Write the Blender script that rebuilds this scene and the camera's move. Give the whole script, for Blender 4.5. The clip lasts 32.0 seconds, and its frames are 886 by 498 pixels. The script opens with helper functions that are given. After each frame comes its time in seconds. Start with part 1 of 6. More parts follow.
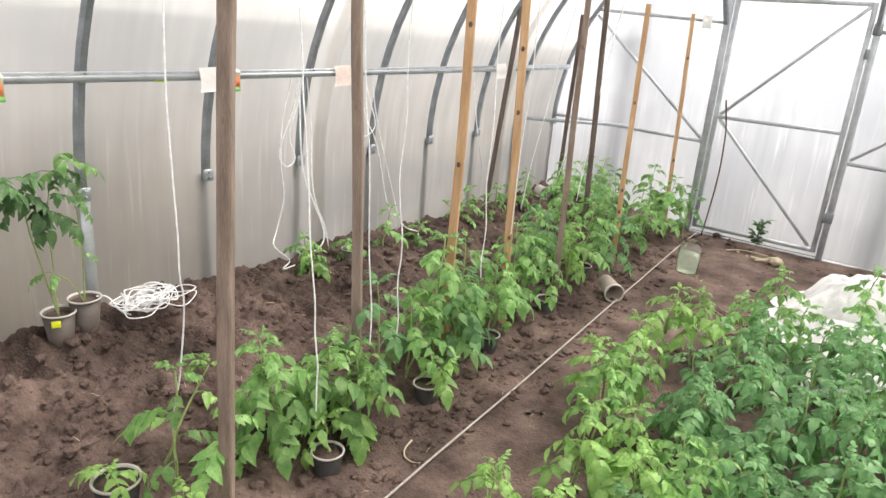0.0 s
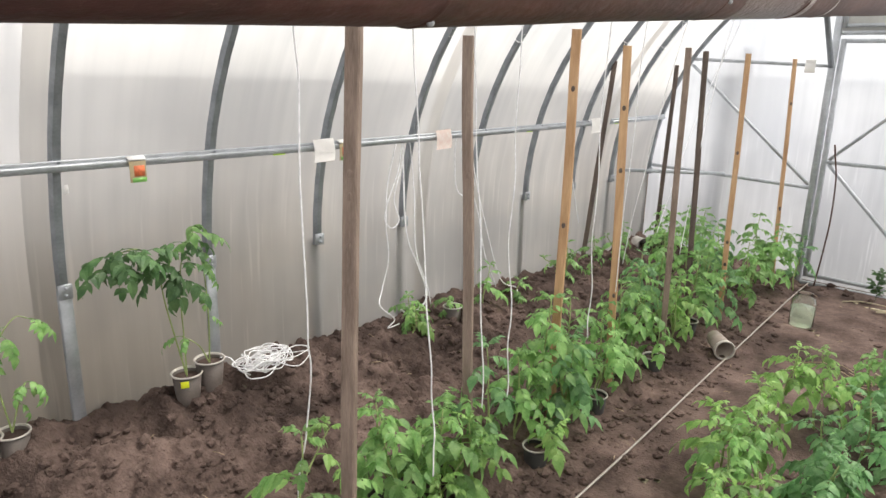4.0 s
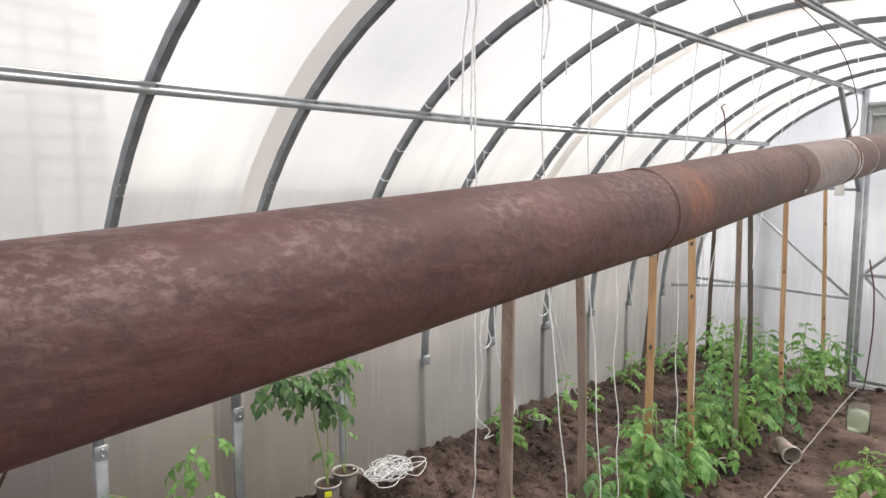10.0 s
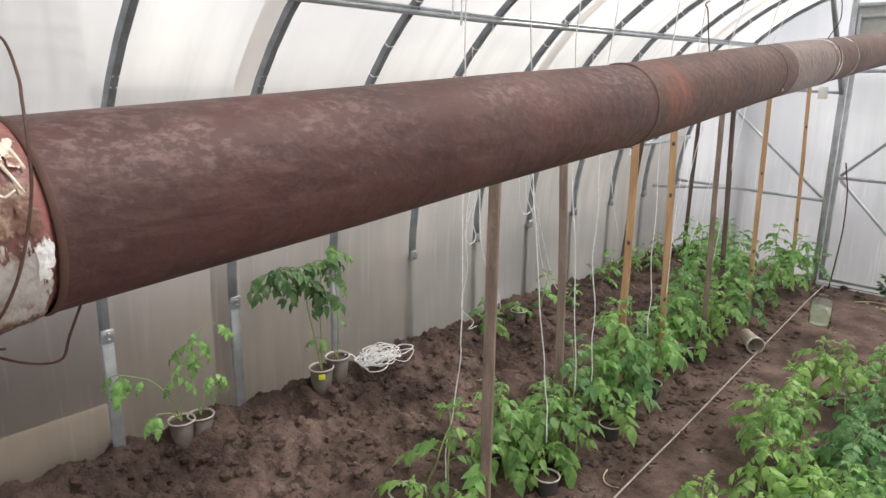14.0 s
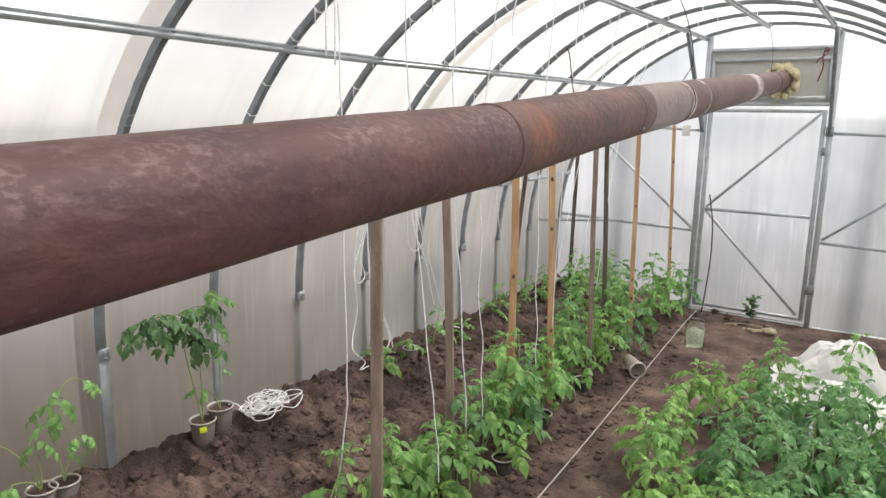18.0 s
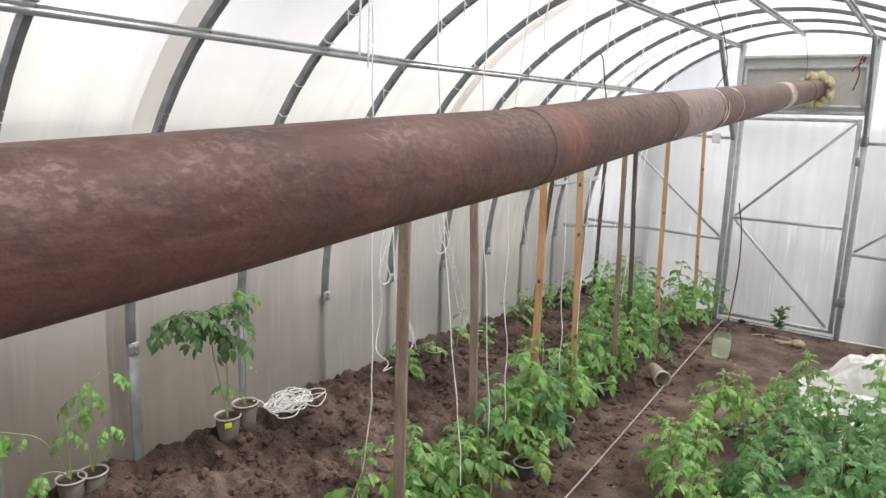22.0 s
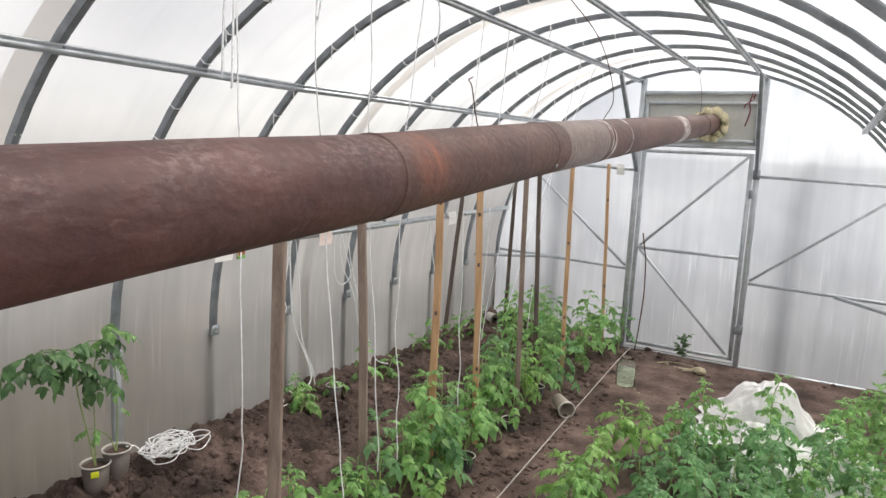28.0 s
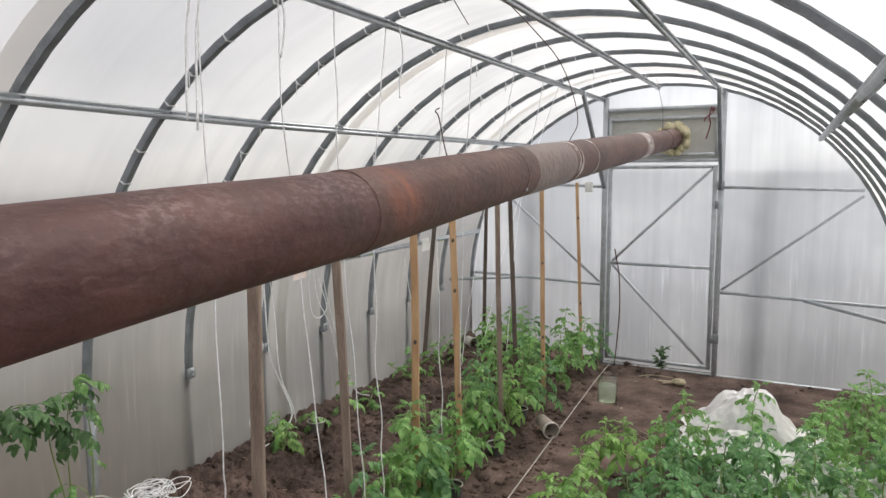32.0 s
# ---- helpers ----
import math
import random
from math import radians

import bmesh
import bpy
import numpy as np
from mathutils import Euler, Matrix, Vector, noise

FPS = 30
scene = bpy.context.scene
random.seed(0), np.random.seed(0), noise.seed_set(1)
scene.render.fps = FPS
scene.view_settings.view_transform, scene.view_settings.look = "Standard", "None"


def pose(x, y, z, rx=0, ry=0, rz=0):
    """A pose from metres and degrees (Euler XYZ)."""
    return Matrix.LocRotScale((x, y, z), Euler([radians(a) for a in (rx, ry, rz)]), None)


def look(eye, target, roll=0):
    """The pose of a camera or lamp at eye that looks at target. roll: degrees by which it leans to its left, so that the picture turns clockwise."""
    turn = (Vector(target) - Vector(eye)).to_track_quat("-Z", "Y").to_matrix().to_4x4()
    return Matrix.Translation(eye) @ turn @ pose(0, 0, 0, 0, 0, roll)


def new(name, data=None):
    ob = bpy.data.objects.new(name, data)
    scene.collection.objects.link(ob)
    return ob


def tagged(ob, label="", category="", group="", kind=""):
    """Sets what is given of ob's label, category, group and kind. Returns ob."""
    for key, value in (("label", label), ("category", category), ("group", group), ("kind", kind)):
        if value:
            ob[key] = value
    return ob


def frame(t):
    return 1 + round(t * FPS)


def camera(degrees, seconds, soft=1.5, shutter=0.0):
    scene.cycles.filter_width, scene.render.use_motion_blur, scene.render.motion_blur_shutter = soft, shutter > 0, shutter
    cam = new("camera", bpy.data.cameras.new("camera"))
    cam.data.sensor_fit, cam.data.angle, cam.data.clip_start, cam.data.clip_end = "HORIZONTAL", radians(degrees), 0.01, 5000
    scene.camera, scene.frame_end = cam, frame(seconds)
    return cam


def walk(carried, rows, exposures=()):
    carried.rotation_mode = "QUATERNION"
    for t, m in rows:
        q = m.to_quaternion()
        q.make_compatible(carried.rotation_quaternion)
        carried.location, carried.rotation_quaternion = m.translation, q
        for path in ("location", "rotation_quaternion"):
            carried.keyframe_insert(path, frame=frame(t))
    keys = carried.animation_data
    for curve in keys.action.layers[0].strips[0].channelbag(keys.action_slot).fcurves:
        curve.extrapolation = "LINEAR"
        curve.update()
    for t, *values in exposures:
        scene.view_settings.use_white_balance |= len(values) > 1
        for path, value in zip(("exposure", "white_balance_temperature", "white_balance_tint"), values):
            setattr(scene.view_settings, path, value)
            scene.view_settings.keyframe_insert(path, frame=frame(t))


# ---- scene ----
cam = camera(65.8, 32.0)
PATH = [
    (0, (0.964, -0.925, 1.569), (-0.1, 0.645, 0.934), 4.4),
    (0.5, (0.93, -0.934, 1.575), (-0.19, 0.616, 0.991), 6.2),
    (1, (0.91, -0.946, 1.584), (-0.251, 0.59, 1.044), 6.4),
    (1.5, (0.905, -0.953, 1.584), (-0.284, 0.545, 0.997), 4.6),
    (2, (0.904, -0.965, 1.6), (-0.293, 0.521, 1.002), 3.8),
    (2.5, (0.911, -0.964, 1.607), (-0.282, 0.531, 1.025), 2.2),
    (3, (0.912, -0.976, 1.629), (-0.292, 0.516, 1.058), 2.7),
    (3.5, (0.899, -0.994, 1.636), (-0.347, 0.471, 1.089), 2.5),
    (5.5, (0.928, -1.01, 1.647), (-0.439, 0.379, 1.198), -1.5),
    (6, (0.888, -1.026, 1.667), (-0.504, 0.345, 1.238), -2.0),
    (6.5, (0.918, -1.036, 1.659), (-0.513, 0.309, 1.278), -2.6),
    (7, (0.932, -1.043, 1.689), (-0.199, 0.554, 1.275), -3.8),
    (7.5, (1.031, -1.129, 1.712), (0.036, 0.546, 1.259), -1.1),
    (8, (1.035, -1.2, 1.75), (-0.077, 0.405, 1.317), -0.9),
    (8.5, (0.977, -1.37, 1.816), (-0.318, 0.104, 1.431), -1.6),
    (9, (0.977, -1.514, 1.831), (-0.381, -0.085, 1.494), -1.1),
    (9.5, (0.955, -1.628, 1.87), (-0.49, -0.276, 1.584), -0.5),
    (10, (0.922, -1.671, 1.873), (-0.444, -0.228, 1.645), -0.1),
    (10.5, (0.917, -1.714, 1.876), (-0.48, -0.301, 1.65), -0.3),
    (11, (0.943, -1.724, 1.88), (-0.442, -0.298, 1.653), -2.2),
    (11.5, (0.93, -1.823, 1.876), (-0.702, -0.691, 1.643), 1.2),
    (12, (0.91, -1.88, 1.869), (-0.861, -0.985, 1.623), 3.4),
    (12.5, (0.939, -1.876, 1.869), (-0.811, -0.953, 1.571), 2.1),
    (13, (0.965, -1.819, 1.86), (-0.595, -0.619, 1.503), 1.7),
    (13.5, (0.988, -1.793, 1.854), (-0.43, -0.463, 1.384), 0.9),
    (14, (0.986, -1.765, 1.857), (-0.31, -0.328, 1.352), 0.6),
    (14.5, (0.986, -1.756, 1.858), (-0.223, -0.235, 1.382), 0.9),
    (15, (0.979, -1.745, 1.865), (-0.241, -0.225, 1.417), 1.9),
    (15.5, (0.97, -1.728, 1.866), (-0.22, -0.182, 1.425), 1.0),
    (17.5, (1.002, -1.722, 1.862), (-0.063, -0.078, 1.462), 1.4),
    (18, (1.013, -1.714, 1.861), (-0.062, -0.075, 1.463), 0.7),
    (18.5, (1.006, -1.716, 1.86), (-0.065, -0.074, 1.466), 1.1),
    (19, (1.024, -1.71, 1.859), (-0.052, -0.073, 1.453), 0.2),
    (19.5, (1.003, -1.702, 1.863), (-0.073, -0.072, 1.435), 0.7),
    (20, (1.001, -1.708, 1.857), (-0.084, -0.084, 1.424), 0.8),
    (20.5, (0.99, -1.707, 1.862), (-0.108, -0.092, 1.426), 0.7),
    (21, (0.991, -1.714, 1.861), (-0.118, -0.105, 1.434), 0.8),
    (21.5, (1.001, -1.721, 1.862), (-0.119, -0.115, 1.455), 0.7),
    (22, (1.002, -1.728, 1.86), (-0.129, -0.126, 1.47), 1.6),
    (22.5, (1.002, -1.717, 1.86), (-0.138, -0.119, 1.477), 1.0),
    (23, (0.997, -1.68, 1.848), (-0.122, -0.075, 1.432), 1.7),
    (23.5, (1.027, -1.604, 1.862), (-0.072, 0.007, 1.418), 3.3),
    (24, (1.04, -1.57, 1.837), (-0.267, -0.12, 1.403), 4.8),
    (24.5, (1.022, -1.556, 1.845), (-0.341, -0.163, 1.395), 2.4),
    (26.5, (1.06, -1.554, 1.853), (-0.143, -0.007, 1.451), 1.4),
    (27, (1.092, -1.562, 1.857), (-0.043, 0.046, 1.489), 1.9),
    (27.5, (1.088, -1.546, 1.857), (0.052, 0.134, 1.530), 2.4),
    (28, (1.087, -1.537, 1.86), (0.122, 0.189, 1.558), 2.6),
    (28.5, (1.088, -1.528, 1.857), (0.19, 0.237, 1.574), 2.0),
    (29, (1.082, -1.531, 1.864), (0.19, 0.239, 1.596), 1.6),
    (29.5, (1.084, -1.532, 1.867), (0.183, 0.236, 1.614), 1.6),
    (30, (1.08, -1.529, 1.866), (0.149, 0.222, 1.605), 1.3),
    (30.5, (1.073, -1.52, 1.863), (0.13, 0.224, 1.596), 0.6),
    (31, (1.08, -1.542, 1.865), (0.127, 0.197, 1.603), 1.3),
    (31.5, (1.086, -1.551, 1.875), (0.11, 0.176, 1.624), 1.1),
    (32, (1.081, -1.537, 1.876), (0.178, 0.233, 1.646), -0.4),
]
EXPOSURES = [(0, 2.05, 6660, 11), (1, 1.95, 6660, 11), (3.5, 1.80, 6610, 11), (6, 1.62, 6590, 11), (8, 1.56, 6590, 11), (10, 1.54, 6610, 12), (12, 1.36, 6590, 12), (13, 1.24, 6590, 12), (14, 1.44, 6610, 12), (15, 1.64, 6610, 12), (19, 1.55, 6590, 11), (24, 1.58, 6590, 11), (28, 1.46, 6490, 11), (32, 1.19, 6490, 11)]
walk(cam, [(t, look(eye, target, roll)) for t, eye, target, roll in PATH], EXPOSURES)

# ---- light ----
world = bpy.data.worlds.new("overcast_sky")
scene.world = world
world.use_nodes = True
wn, wl = world.node_tree.nodes, world.node_tree.links
sky = wn.new("ShaderNodeTexSky")
sky.sky_type, sky.sun_disc = "NISHITA", False
sky.sun_elevation, sky.sun_rotation = radians(52), radians(35)
pale = wn.new("ShaderNodeHueSaturation")
pale.inputs["Saturation"].default_value = 0.18
wl.new(sky.outputs["Color"], pale.inputs["Color"])
wl.new(pale.outputs["Color"], wn["Background"].inputs["Color"])
wn["Background"].inputs["Strength"].default_value = 0.15
sun = new("sun", bpy.data.lights.new("sun", "SUN"))
sun.data.energy, sun.data.angle, sun.data.color = 0.9, radians(25), (1.0, 0.97, 0.93)
sun.matrix_world = look((3, 4, 8), (0, 0, 0))

# ---- materials ----


def material(name, color, rough=0.6, metal=0.0, var=0.25, scale=8.0, bump=0.0, bump_scale=40.0, color2=None, spec=0.5,
             stretch=(1, 1, 1), island=False, coat=0.0):
    """A principled surface with two sizes of colour variation and fine relief."""
    m = bpy.data.materials.new(name)
    m.use_nodes = True
    n, l = m.node_tree.nodes, m.node_tree.links
    p = n["Principled BSDF"]
    p.inputs["Roughness"].default_value, p.inputs["Metallic"].default_value = rough, metal
    p.inputs["Specular IOR Level"].default_value = spec
    if coat:
        p.inputs["Coat Weight"].default_value = coat
    tc, mp = n.new("ShaderNodeTexCoord"), n.new("ShaderNodeMapping")
    mp.inputs["Scale"].default_value = stretch
    l.new(tc.outputs["Object"], mp.inputs["Vector"])
    big, fine = n.new("ShaderNodeTexNoise"), n.new("ShaderNodeTexNoise")
    big.inputs["Scale"].default_value, big.inputs["Detail"].default_value = scale, 4
    fine.inputs["Scale"].default_value, fine.inputs["Detail"].default_value = scale * 7, 3
    l.new(mp.outputs["Vector"], big.inputs["Vector"])
    l.new(mp.outputs["Vector"], fine.inputs["Vector"])
    add = n.new("ShaderNodeMath")
    add.operation = "MULTIPLY_ADD"
    add.inputs[1].default_value = 0.4
    l.new(fine.outputs["Fac"], add.inputs[0])
    l.new(big.outputs["Fac"], add.inputs[2])
    ramp = n.new("ShaderNodeMapRange")
    ramp.inputs["From Min"].default_value, ramp.inputs["From Max"].default_value = 0.45, 0.95
    l.new(add.outputs[0], ramp.inputs["Value"])
    mix = n.new("ShaderNodeMix")
    mix.data_type = "RGBA"
    c2 = color2 or tuple(min(1, c * (1 + var)) for c in color)
    c1 = color if color2 else tuple(c * (1 - var) for c in color)
    mix.inputs["A"].default_value, mix.inputs["B"].default_value = (*c1, 1), (*c2, 1)
    l.new(ramp.outputs["Result"], mix.inputs["Factor"])
    out = mix.outputs["Result"]
    if island:
        hs, info = n.new("ShaderNodeHueSaturation"), n.new("ShaderNodeObjectInfo")
        mr = n.new("ShaderNodeMapRange")
        mr.inputs["To Min"].default_value, mr.inputs["To Max"].default_value = 0.72, 1.3
        l.new(info.outputs["Random"], mr.inputs["Value"])
        l.new(mr.outputs["Result"], hs.inputs["Value"])
        l.new(out, hs.inputs["Color"])
        out = hs.outputs["Color"]
    l.new(out, p.inputs["Base Color"])
    if bump:
        bn, bt = n.new("ShaderNodeBump"), n.new("ShaderNodeTexNoise")
        bt.inputs["Scale"].default_value, bt.inputs["Detail"].default_value = bump_scale, 5
        l.new(mp.outputs["Vector"], bt.inputs["Vector"])
        l.new(bt.outputs["Fac"], bn.inputs["Height"])
        bn.inputs["Strength"].default_value, bn.inputs["Distance"].default_value = bump, 0.01
        l.new(bn.outputs["Normal"], p.inputs["Normal"])
    return m


def sheet_material(name, clear, tint):
    """Milky cellular plastic: part lets light straight through, part scatters it; channels run along the sheet's V."""
    m = bpy.data.materials.new(name)
    m.use_nodes = True
    n, l = m.node_tree.nodes, m.node_tree.links
    n.remove(n["Principled BSDF"])
    out = n["Material Output"]
    uv, mp = n.new("ShaderNodeUVMap"), n.new("ShaderNodeMapping")
    mp.inputs["Scale"].default_value = (14, 0.7, 1)
    l.new(uv.outputs["UV"], mp.inputs["Vector"])
    streak, cloud = n.new("ShaderNodeTexNoise"), n.new("ShaderNodeTexNoise")
    streak.inputs["Scale"].default_value, streak.inputs["Detail"].default_value = 1.0, 5
    cloud.inputs["Scale"].default_value, cloud.inputs["Detail"].default_value = 1.3, 3
    l.new(mp.outputs["Vector"], streak.inputs["Vector"])
    l.new(uv.outputs["UV"], cloud.inputs["Vector"])
    mul = n.new("ShaderNodeMath")
    mul.operation = "ADD"
    l.new(streak.outputs["Fac"], mul.inputs[0])
    l.new(cloud.outputs["Fac"], mul.inputs[1])
    mr = n.new("ShaderNodeMapRange")
    mr.inputs["From Min"].default_value, mr.inputs["From Max"].default_value = 0.7, 1.3
    mr.inputs["To Min"].default_value, mr.inputs["To Max"].default_value = clear - 0.1, clear + 0.1
    l.new(mul.outputs[0], mr.inputs["Value"])
    grime, deep = n.new("ShaderNodeTexNoise"), n.new("ShaderNodeMath")
    grime.inputs["Scale"].default_value, grime.inputs["Detail"].default_value = 0.75, 4
    deep.operation = "MULTIPLY_ADD"
    deep.inputs[1].default_value = 0.55
    l.new(uv.outputs["UV"], grime.inputs["Vector"])
    l.new(mul.outputs[0], deep.inputs[0])
    l.new(grime.outputs["Fac"], deep.inputs[2])
    shade = n.new("ShaderNodeMapRange")
    shade.inputs["From Min"].default_value, shade.inputs["From Max"].default_value = 0.80, 1.22
    l.new(deep.outputs[0], shade.inputs["Value"])
    milk, clr, gl = n.new("ShaderNodeBsdfTranslucent"), n.new("ShaderNodeBsdfRefraction"), n.new("ShaderNodeBsdfGlossy")
    cr = n.new("ShaderNodeMix")
    cr.data_type = "RGBA"
    cr.inputs["A"].default_value, cr.inputs["B"].default_value = (tint[0] * 0.62, tint[1] * 0.63, tint[2] * 0.64, 1), (*tint, 1)
    l.new(shade.outputs["Result"], cr.inputs["Factor"])
    fog, fr, fm = n.new("ShaderNodeTexNoise"), n.new("ShaderNodeMapRange"), n.new("ShaderNodeMix")
    fog.inputs["Scale"].default_value, fog.inputs["Detail"].default_value = 1.1, 3
    l.new(uv.outputs["UV"], fog.inputs["Vector"])
    fr.inputs["From Min"].default_value, fr.inputs["From Max"].default_value, fr.inputs["To Max"].default_value = 0.48, 0.66, 0.75
    l.new(fog.outputs["Fac"], fr.inputs["Value"])
    fm.data_type = "RGBA"
    fm.inputs["B"].default_value = (tint[0] * 0.66, tint[1] * 0.67, tint[2] * 0.69, 1)
    l.new(fr.outputs["Result"], fm.inputs["Factor"])
    l.new(cr.outputs["Result"], fm.inputs["A"])
    # dull blue-grey cloud shade painted into the sheet round one roof point
    tc, near, nr, nn, nm, cloud_shade = n.new("ShaderNodeTexCoord"), n.new("ShaderNodeVectorMath"), n.new("ShaderNodeMapRange"), n.new("ShaderNodeMapRange"), n.new("ShaderNodeMath"), n.new("ShaderNodeMix")
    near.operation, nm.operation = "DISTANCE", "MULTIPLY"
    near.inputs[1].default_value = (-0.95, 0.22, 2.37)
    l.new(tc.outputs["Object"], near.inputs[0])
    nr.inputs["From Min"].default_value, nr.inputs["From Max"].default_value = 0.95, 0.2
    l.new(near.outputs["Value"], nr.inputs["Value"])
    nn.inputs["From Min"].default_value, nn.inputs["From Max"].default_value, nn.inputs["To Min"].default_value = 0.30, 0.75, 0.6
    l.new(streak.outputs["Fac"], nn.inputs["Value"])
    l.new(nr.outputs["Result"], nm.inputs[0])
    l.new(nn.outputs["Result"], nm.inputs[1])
    cloud_shade.data_type = "RGBA"
    cloud_shade.inputs["B"].default_value = (tint[0] * 0.50, tint[1] * 0.51, tint[2] * 0.55, 1)
    l.new(nm.outputs[0], cloud_shade.inputs["Factor"])
    l.new(fm.outputs["Result"], cloud_shade.inputs["A"])
    run_map, run, run_range, run_mix = n.new("ShaderNodeMapping"), n.new("ShaderNodeTexNoise"), n.new("ShaderNodeMapRange"), n.new("ShaderNodeMix")
    run_map.inputs["Scale"].default_value = (34, 1.6, 1)
    l.new(uv.outputs["UV"], run_map.inputs["Vector"])
    l.new(run_map.outputs["Vector"], run.inputs["Vector"])
    run.inputs["Scale"].default_value, run.inputs["Detail"].default_value = 1.0, 2
    run_range.inputs["From Min"].default_value, run_range.inputs["From Max"].default_value, run_range.inputs["To Max"].default_value = 0.58, 0.74, 0.55
    l.new(run.outputs["Fac"], run_range.inputs["Value"])
    run_mix.data_type = "RGBA"
    run_mix.inputs["B"].default_value = (tint[0] * 1.22, tint[1] * 1.22, tint[2] * 1.22, 1)
    low, low_range, low_mul = n.new("ShaderNodeSeparateXYZ"), n.new("ShaderNodeMapRange"), n.new("ShaderNodeMath")
    l.new(uv.outputs["UV"], low.inputs[0])
    low_range.inputs["From Min"].default_value, low_range.inputs["From Max"].default_value = 1.30, 0.85
    l.new(low.outputs["Y"], low_range.inputs["Value"])
    low_mul.operation = "MULTIPLY"
    l.new(run_range.outputs["Result"], low_mul.inputs[0])
    l.new(low_range.outputs["Result"], low_mul.inputs[1])
    l.new(low_mul.outputs[0], run_mix.inputs["Factor"])
    l.new(cloud_shade.outputs["Result"], run_mix.inputs["A"])
    l.new(run_mix.outputs["Result"], milk.inputs["Color"])
    clr.inputs["Color"].default_value = (*[c * 0.68 for c in tint], 1)
    clr.inputs["IOR"].default_value, clr.inputs["Roughness"].default_value = 1.03, 0.33
    gl.inputs["Roughness"].default_value = 0.3
    a, b = n.new("ShaderNodeMixShader"), n.new("ShaderNodeMixShader")
    # the painted cloud shade also lets less sky straight through
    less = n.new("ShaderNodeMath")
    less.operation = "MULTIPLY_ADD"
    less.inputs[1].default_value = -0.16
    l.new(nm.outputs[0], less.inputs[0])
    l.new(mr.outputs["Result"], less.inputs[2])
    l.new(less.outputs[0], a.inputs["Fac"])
    l.new(milk.outputs[0], a.inputs[1])
    l.new(clr.outputs[0], a.inputs[2])
    b.inputs["Fac"].default_value = 0.04
    l.new(a.outputs[0], b.inputs[1])
    l.new(gl.outputs[0], b.inputs[2])
    l.new(b.outputs[0], out.inputs["Surface"])
    return m


def leaf_material(name, c1, c2):
    m = material(name, c1, 0.42, var=0.3, scale=18, color2=c2, island=True, bump=0.25, bump_scale=90)
    n, l = m.node_tree.nodes, m.node_tree.links
    p = n["Principled BSDF"]
    tr, mx = n.new("ShaderNodeBsdfTranslucent"), n.new("ShaderNodeMixShader")
    src = p.inputs["Base Color"].links[0].from_socket
    l.new(src, tr.inputs["Color"])
    mx.inputs["Fac"].default_value = 0.40
    l.new(p.outputs[0], mx.inputs[1])
    l.new(tr.outputs[0], mx.inputs[2])
    l.new(mx.outputs[0], n["Material Output"].inputs["Surface"])
    return m


M_SOIL = material("soil", (0.046, 0.0315, 0.026), 0.95, scale=5, color2=(0.185, 0.132, 0.111), bump=1.0, bump_scale=85, spec=0.15)
M_GROUND = material("rough_ground", (0.045, 0.040, 0.024), 0.95, scale=1.5, color2=(0.105, 0.088, 0.058), bump=0.5)
M_STEEL = material("galvanised_steel", (0.24, 0.255, 0.27), 0.42, 0.55, var=0.25, scale=14, bump=0.06, bump_scale=120)
M_ZINC = material("bright_zinc", (0.42, 0.44, 0.46), 0.38, 0.6, var=0.2, scale=14)
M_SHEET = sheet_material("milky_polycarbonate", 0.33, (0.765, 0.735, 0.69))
M_SHEET_COOL = sheet_material("cool_milky_polycarbonate", 0.24, (0.735, 0.74, 0.745))
M_PALE_PAINT = material("white_screw_cap", (0.75, 0.75, 0.74), 0.5, var=0.05)
M_VENT = material("dull_vent_panel", (0.46, 0.46, 0.43), 0.6, var=0.12, scale=5)
M_WOOD_OLD = material("weathered_wood", (0.16, 0.115, 0.088), 0.85, scale=5, color2=(0.36, 0.275, 0.22), stretch=(6, 6, 0.7), bump=0.5, bump_scale=60)
M_WOOD_NEW = material("fresh_pine", (0.38, 0.21, 0.10), 0.7, scale=4, color2=(0.62, 0.40, 0.22), stretch=(7, 7, 0.6), bump=0.25, bump_scale=50)
M_WOOD_DARK = material("dark_wood", (0.07, 0.052, 0.043), 0.85, scale=5, color2=(0.18, 0.135, 0.11), stretch=(6, 6, 0.7), bump=0.5, bump_scale=60)
M_LEAF = leaf_material("tomato_leaf", (0.115, 0.29, 0.07), (0.34, 0.56, 0.19))
M_LEAF_DARK = leaf_material("dark_tomato_leaf", (0.085, 0.235, 0.082), (0.25, 0.45, 0.185))
M_STEM = material("green_stem", (0.30, 0.38, 0.14), 0.6, scale=20)
M_POT = material("black_plastic_pot", (0.028, 0.025, 0.024), 0.6, scale=20)
M_RIM = material("translucent_plastic_rim", (0.52, 0.49, 0.44), 0.5, scale=25)
M_STRING = material("white_synthetic_twine", (0.88, 0.88, 0.88), 0.7, scale=60)
M_CORD = material("grey_cord", (0.42, 0.38, 0.34), 0.8, scale=60)
M_BAG = material("white_plastic_sack", (0.72, 0.71, 0.70), 0.45, scale=6, var=0.1, bump=0.4, bump_scale=25)
M_WIRE = material("rusty_wire", (0.10, 0.055, 0.042), 0.7, 0.4, scale=40)

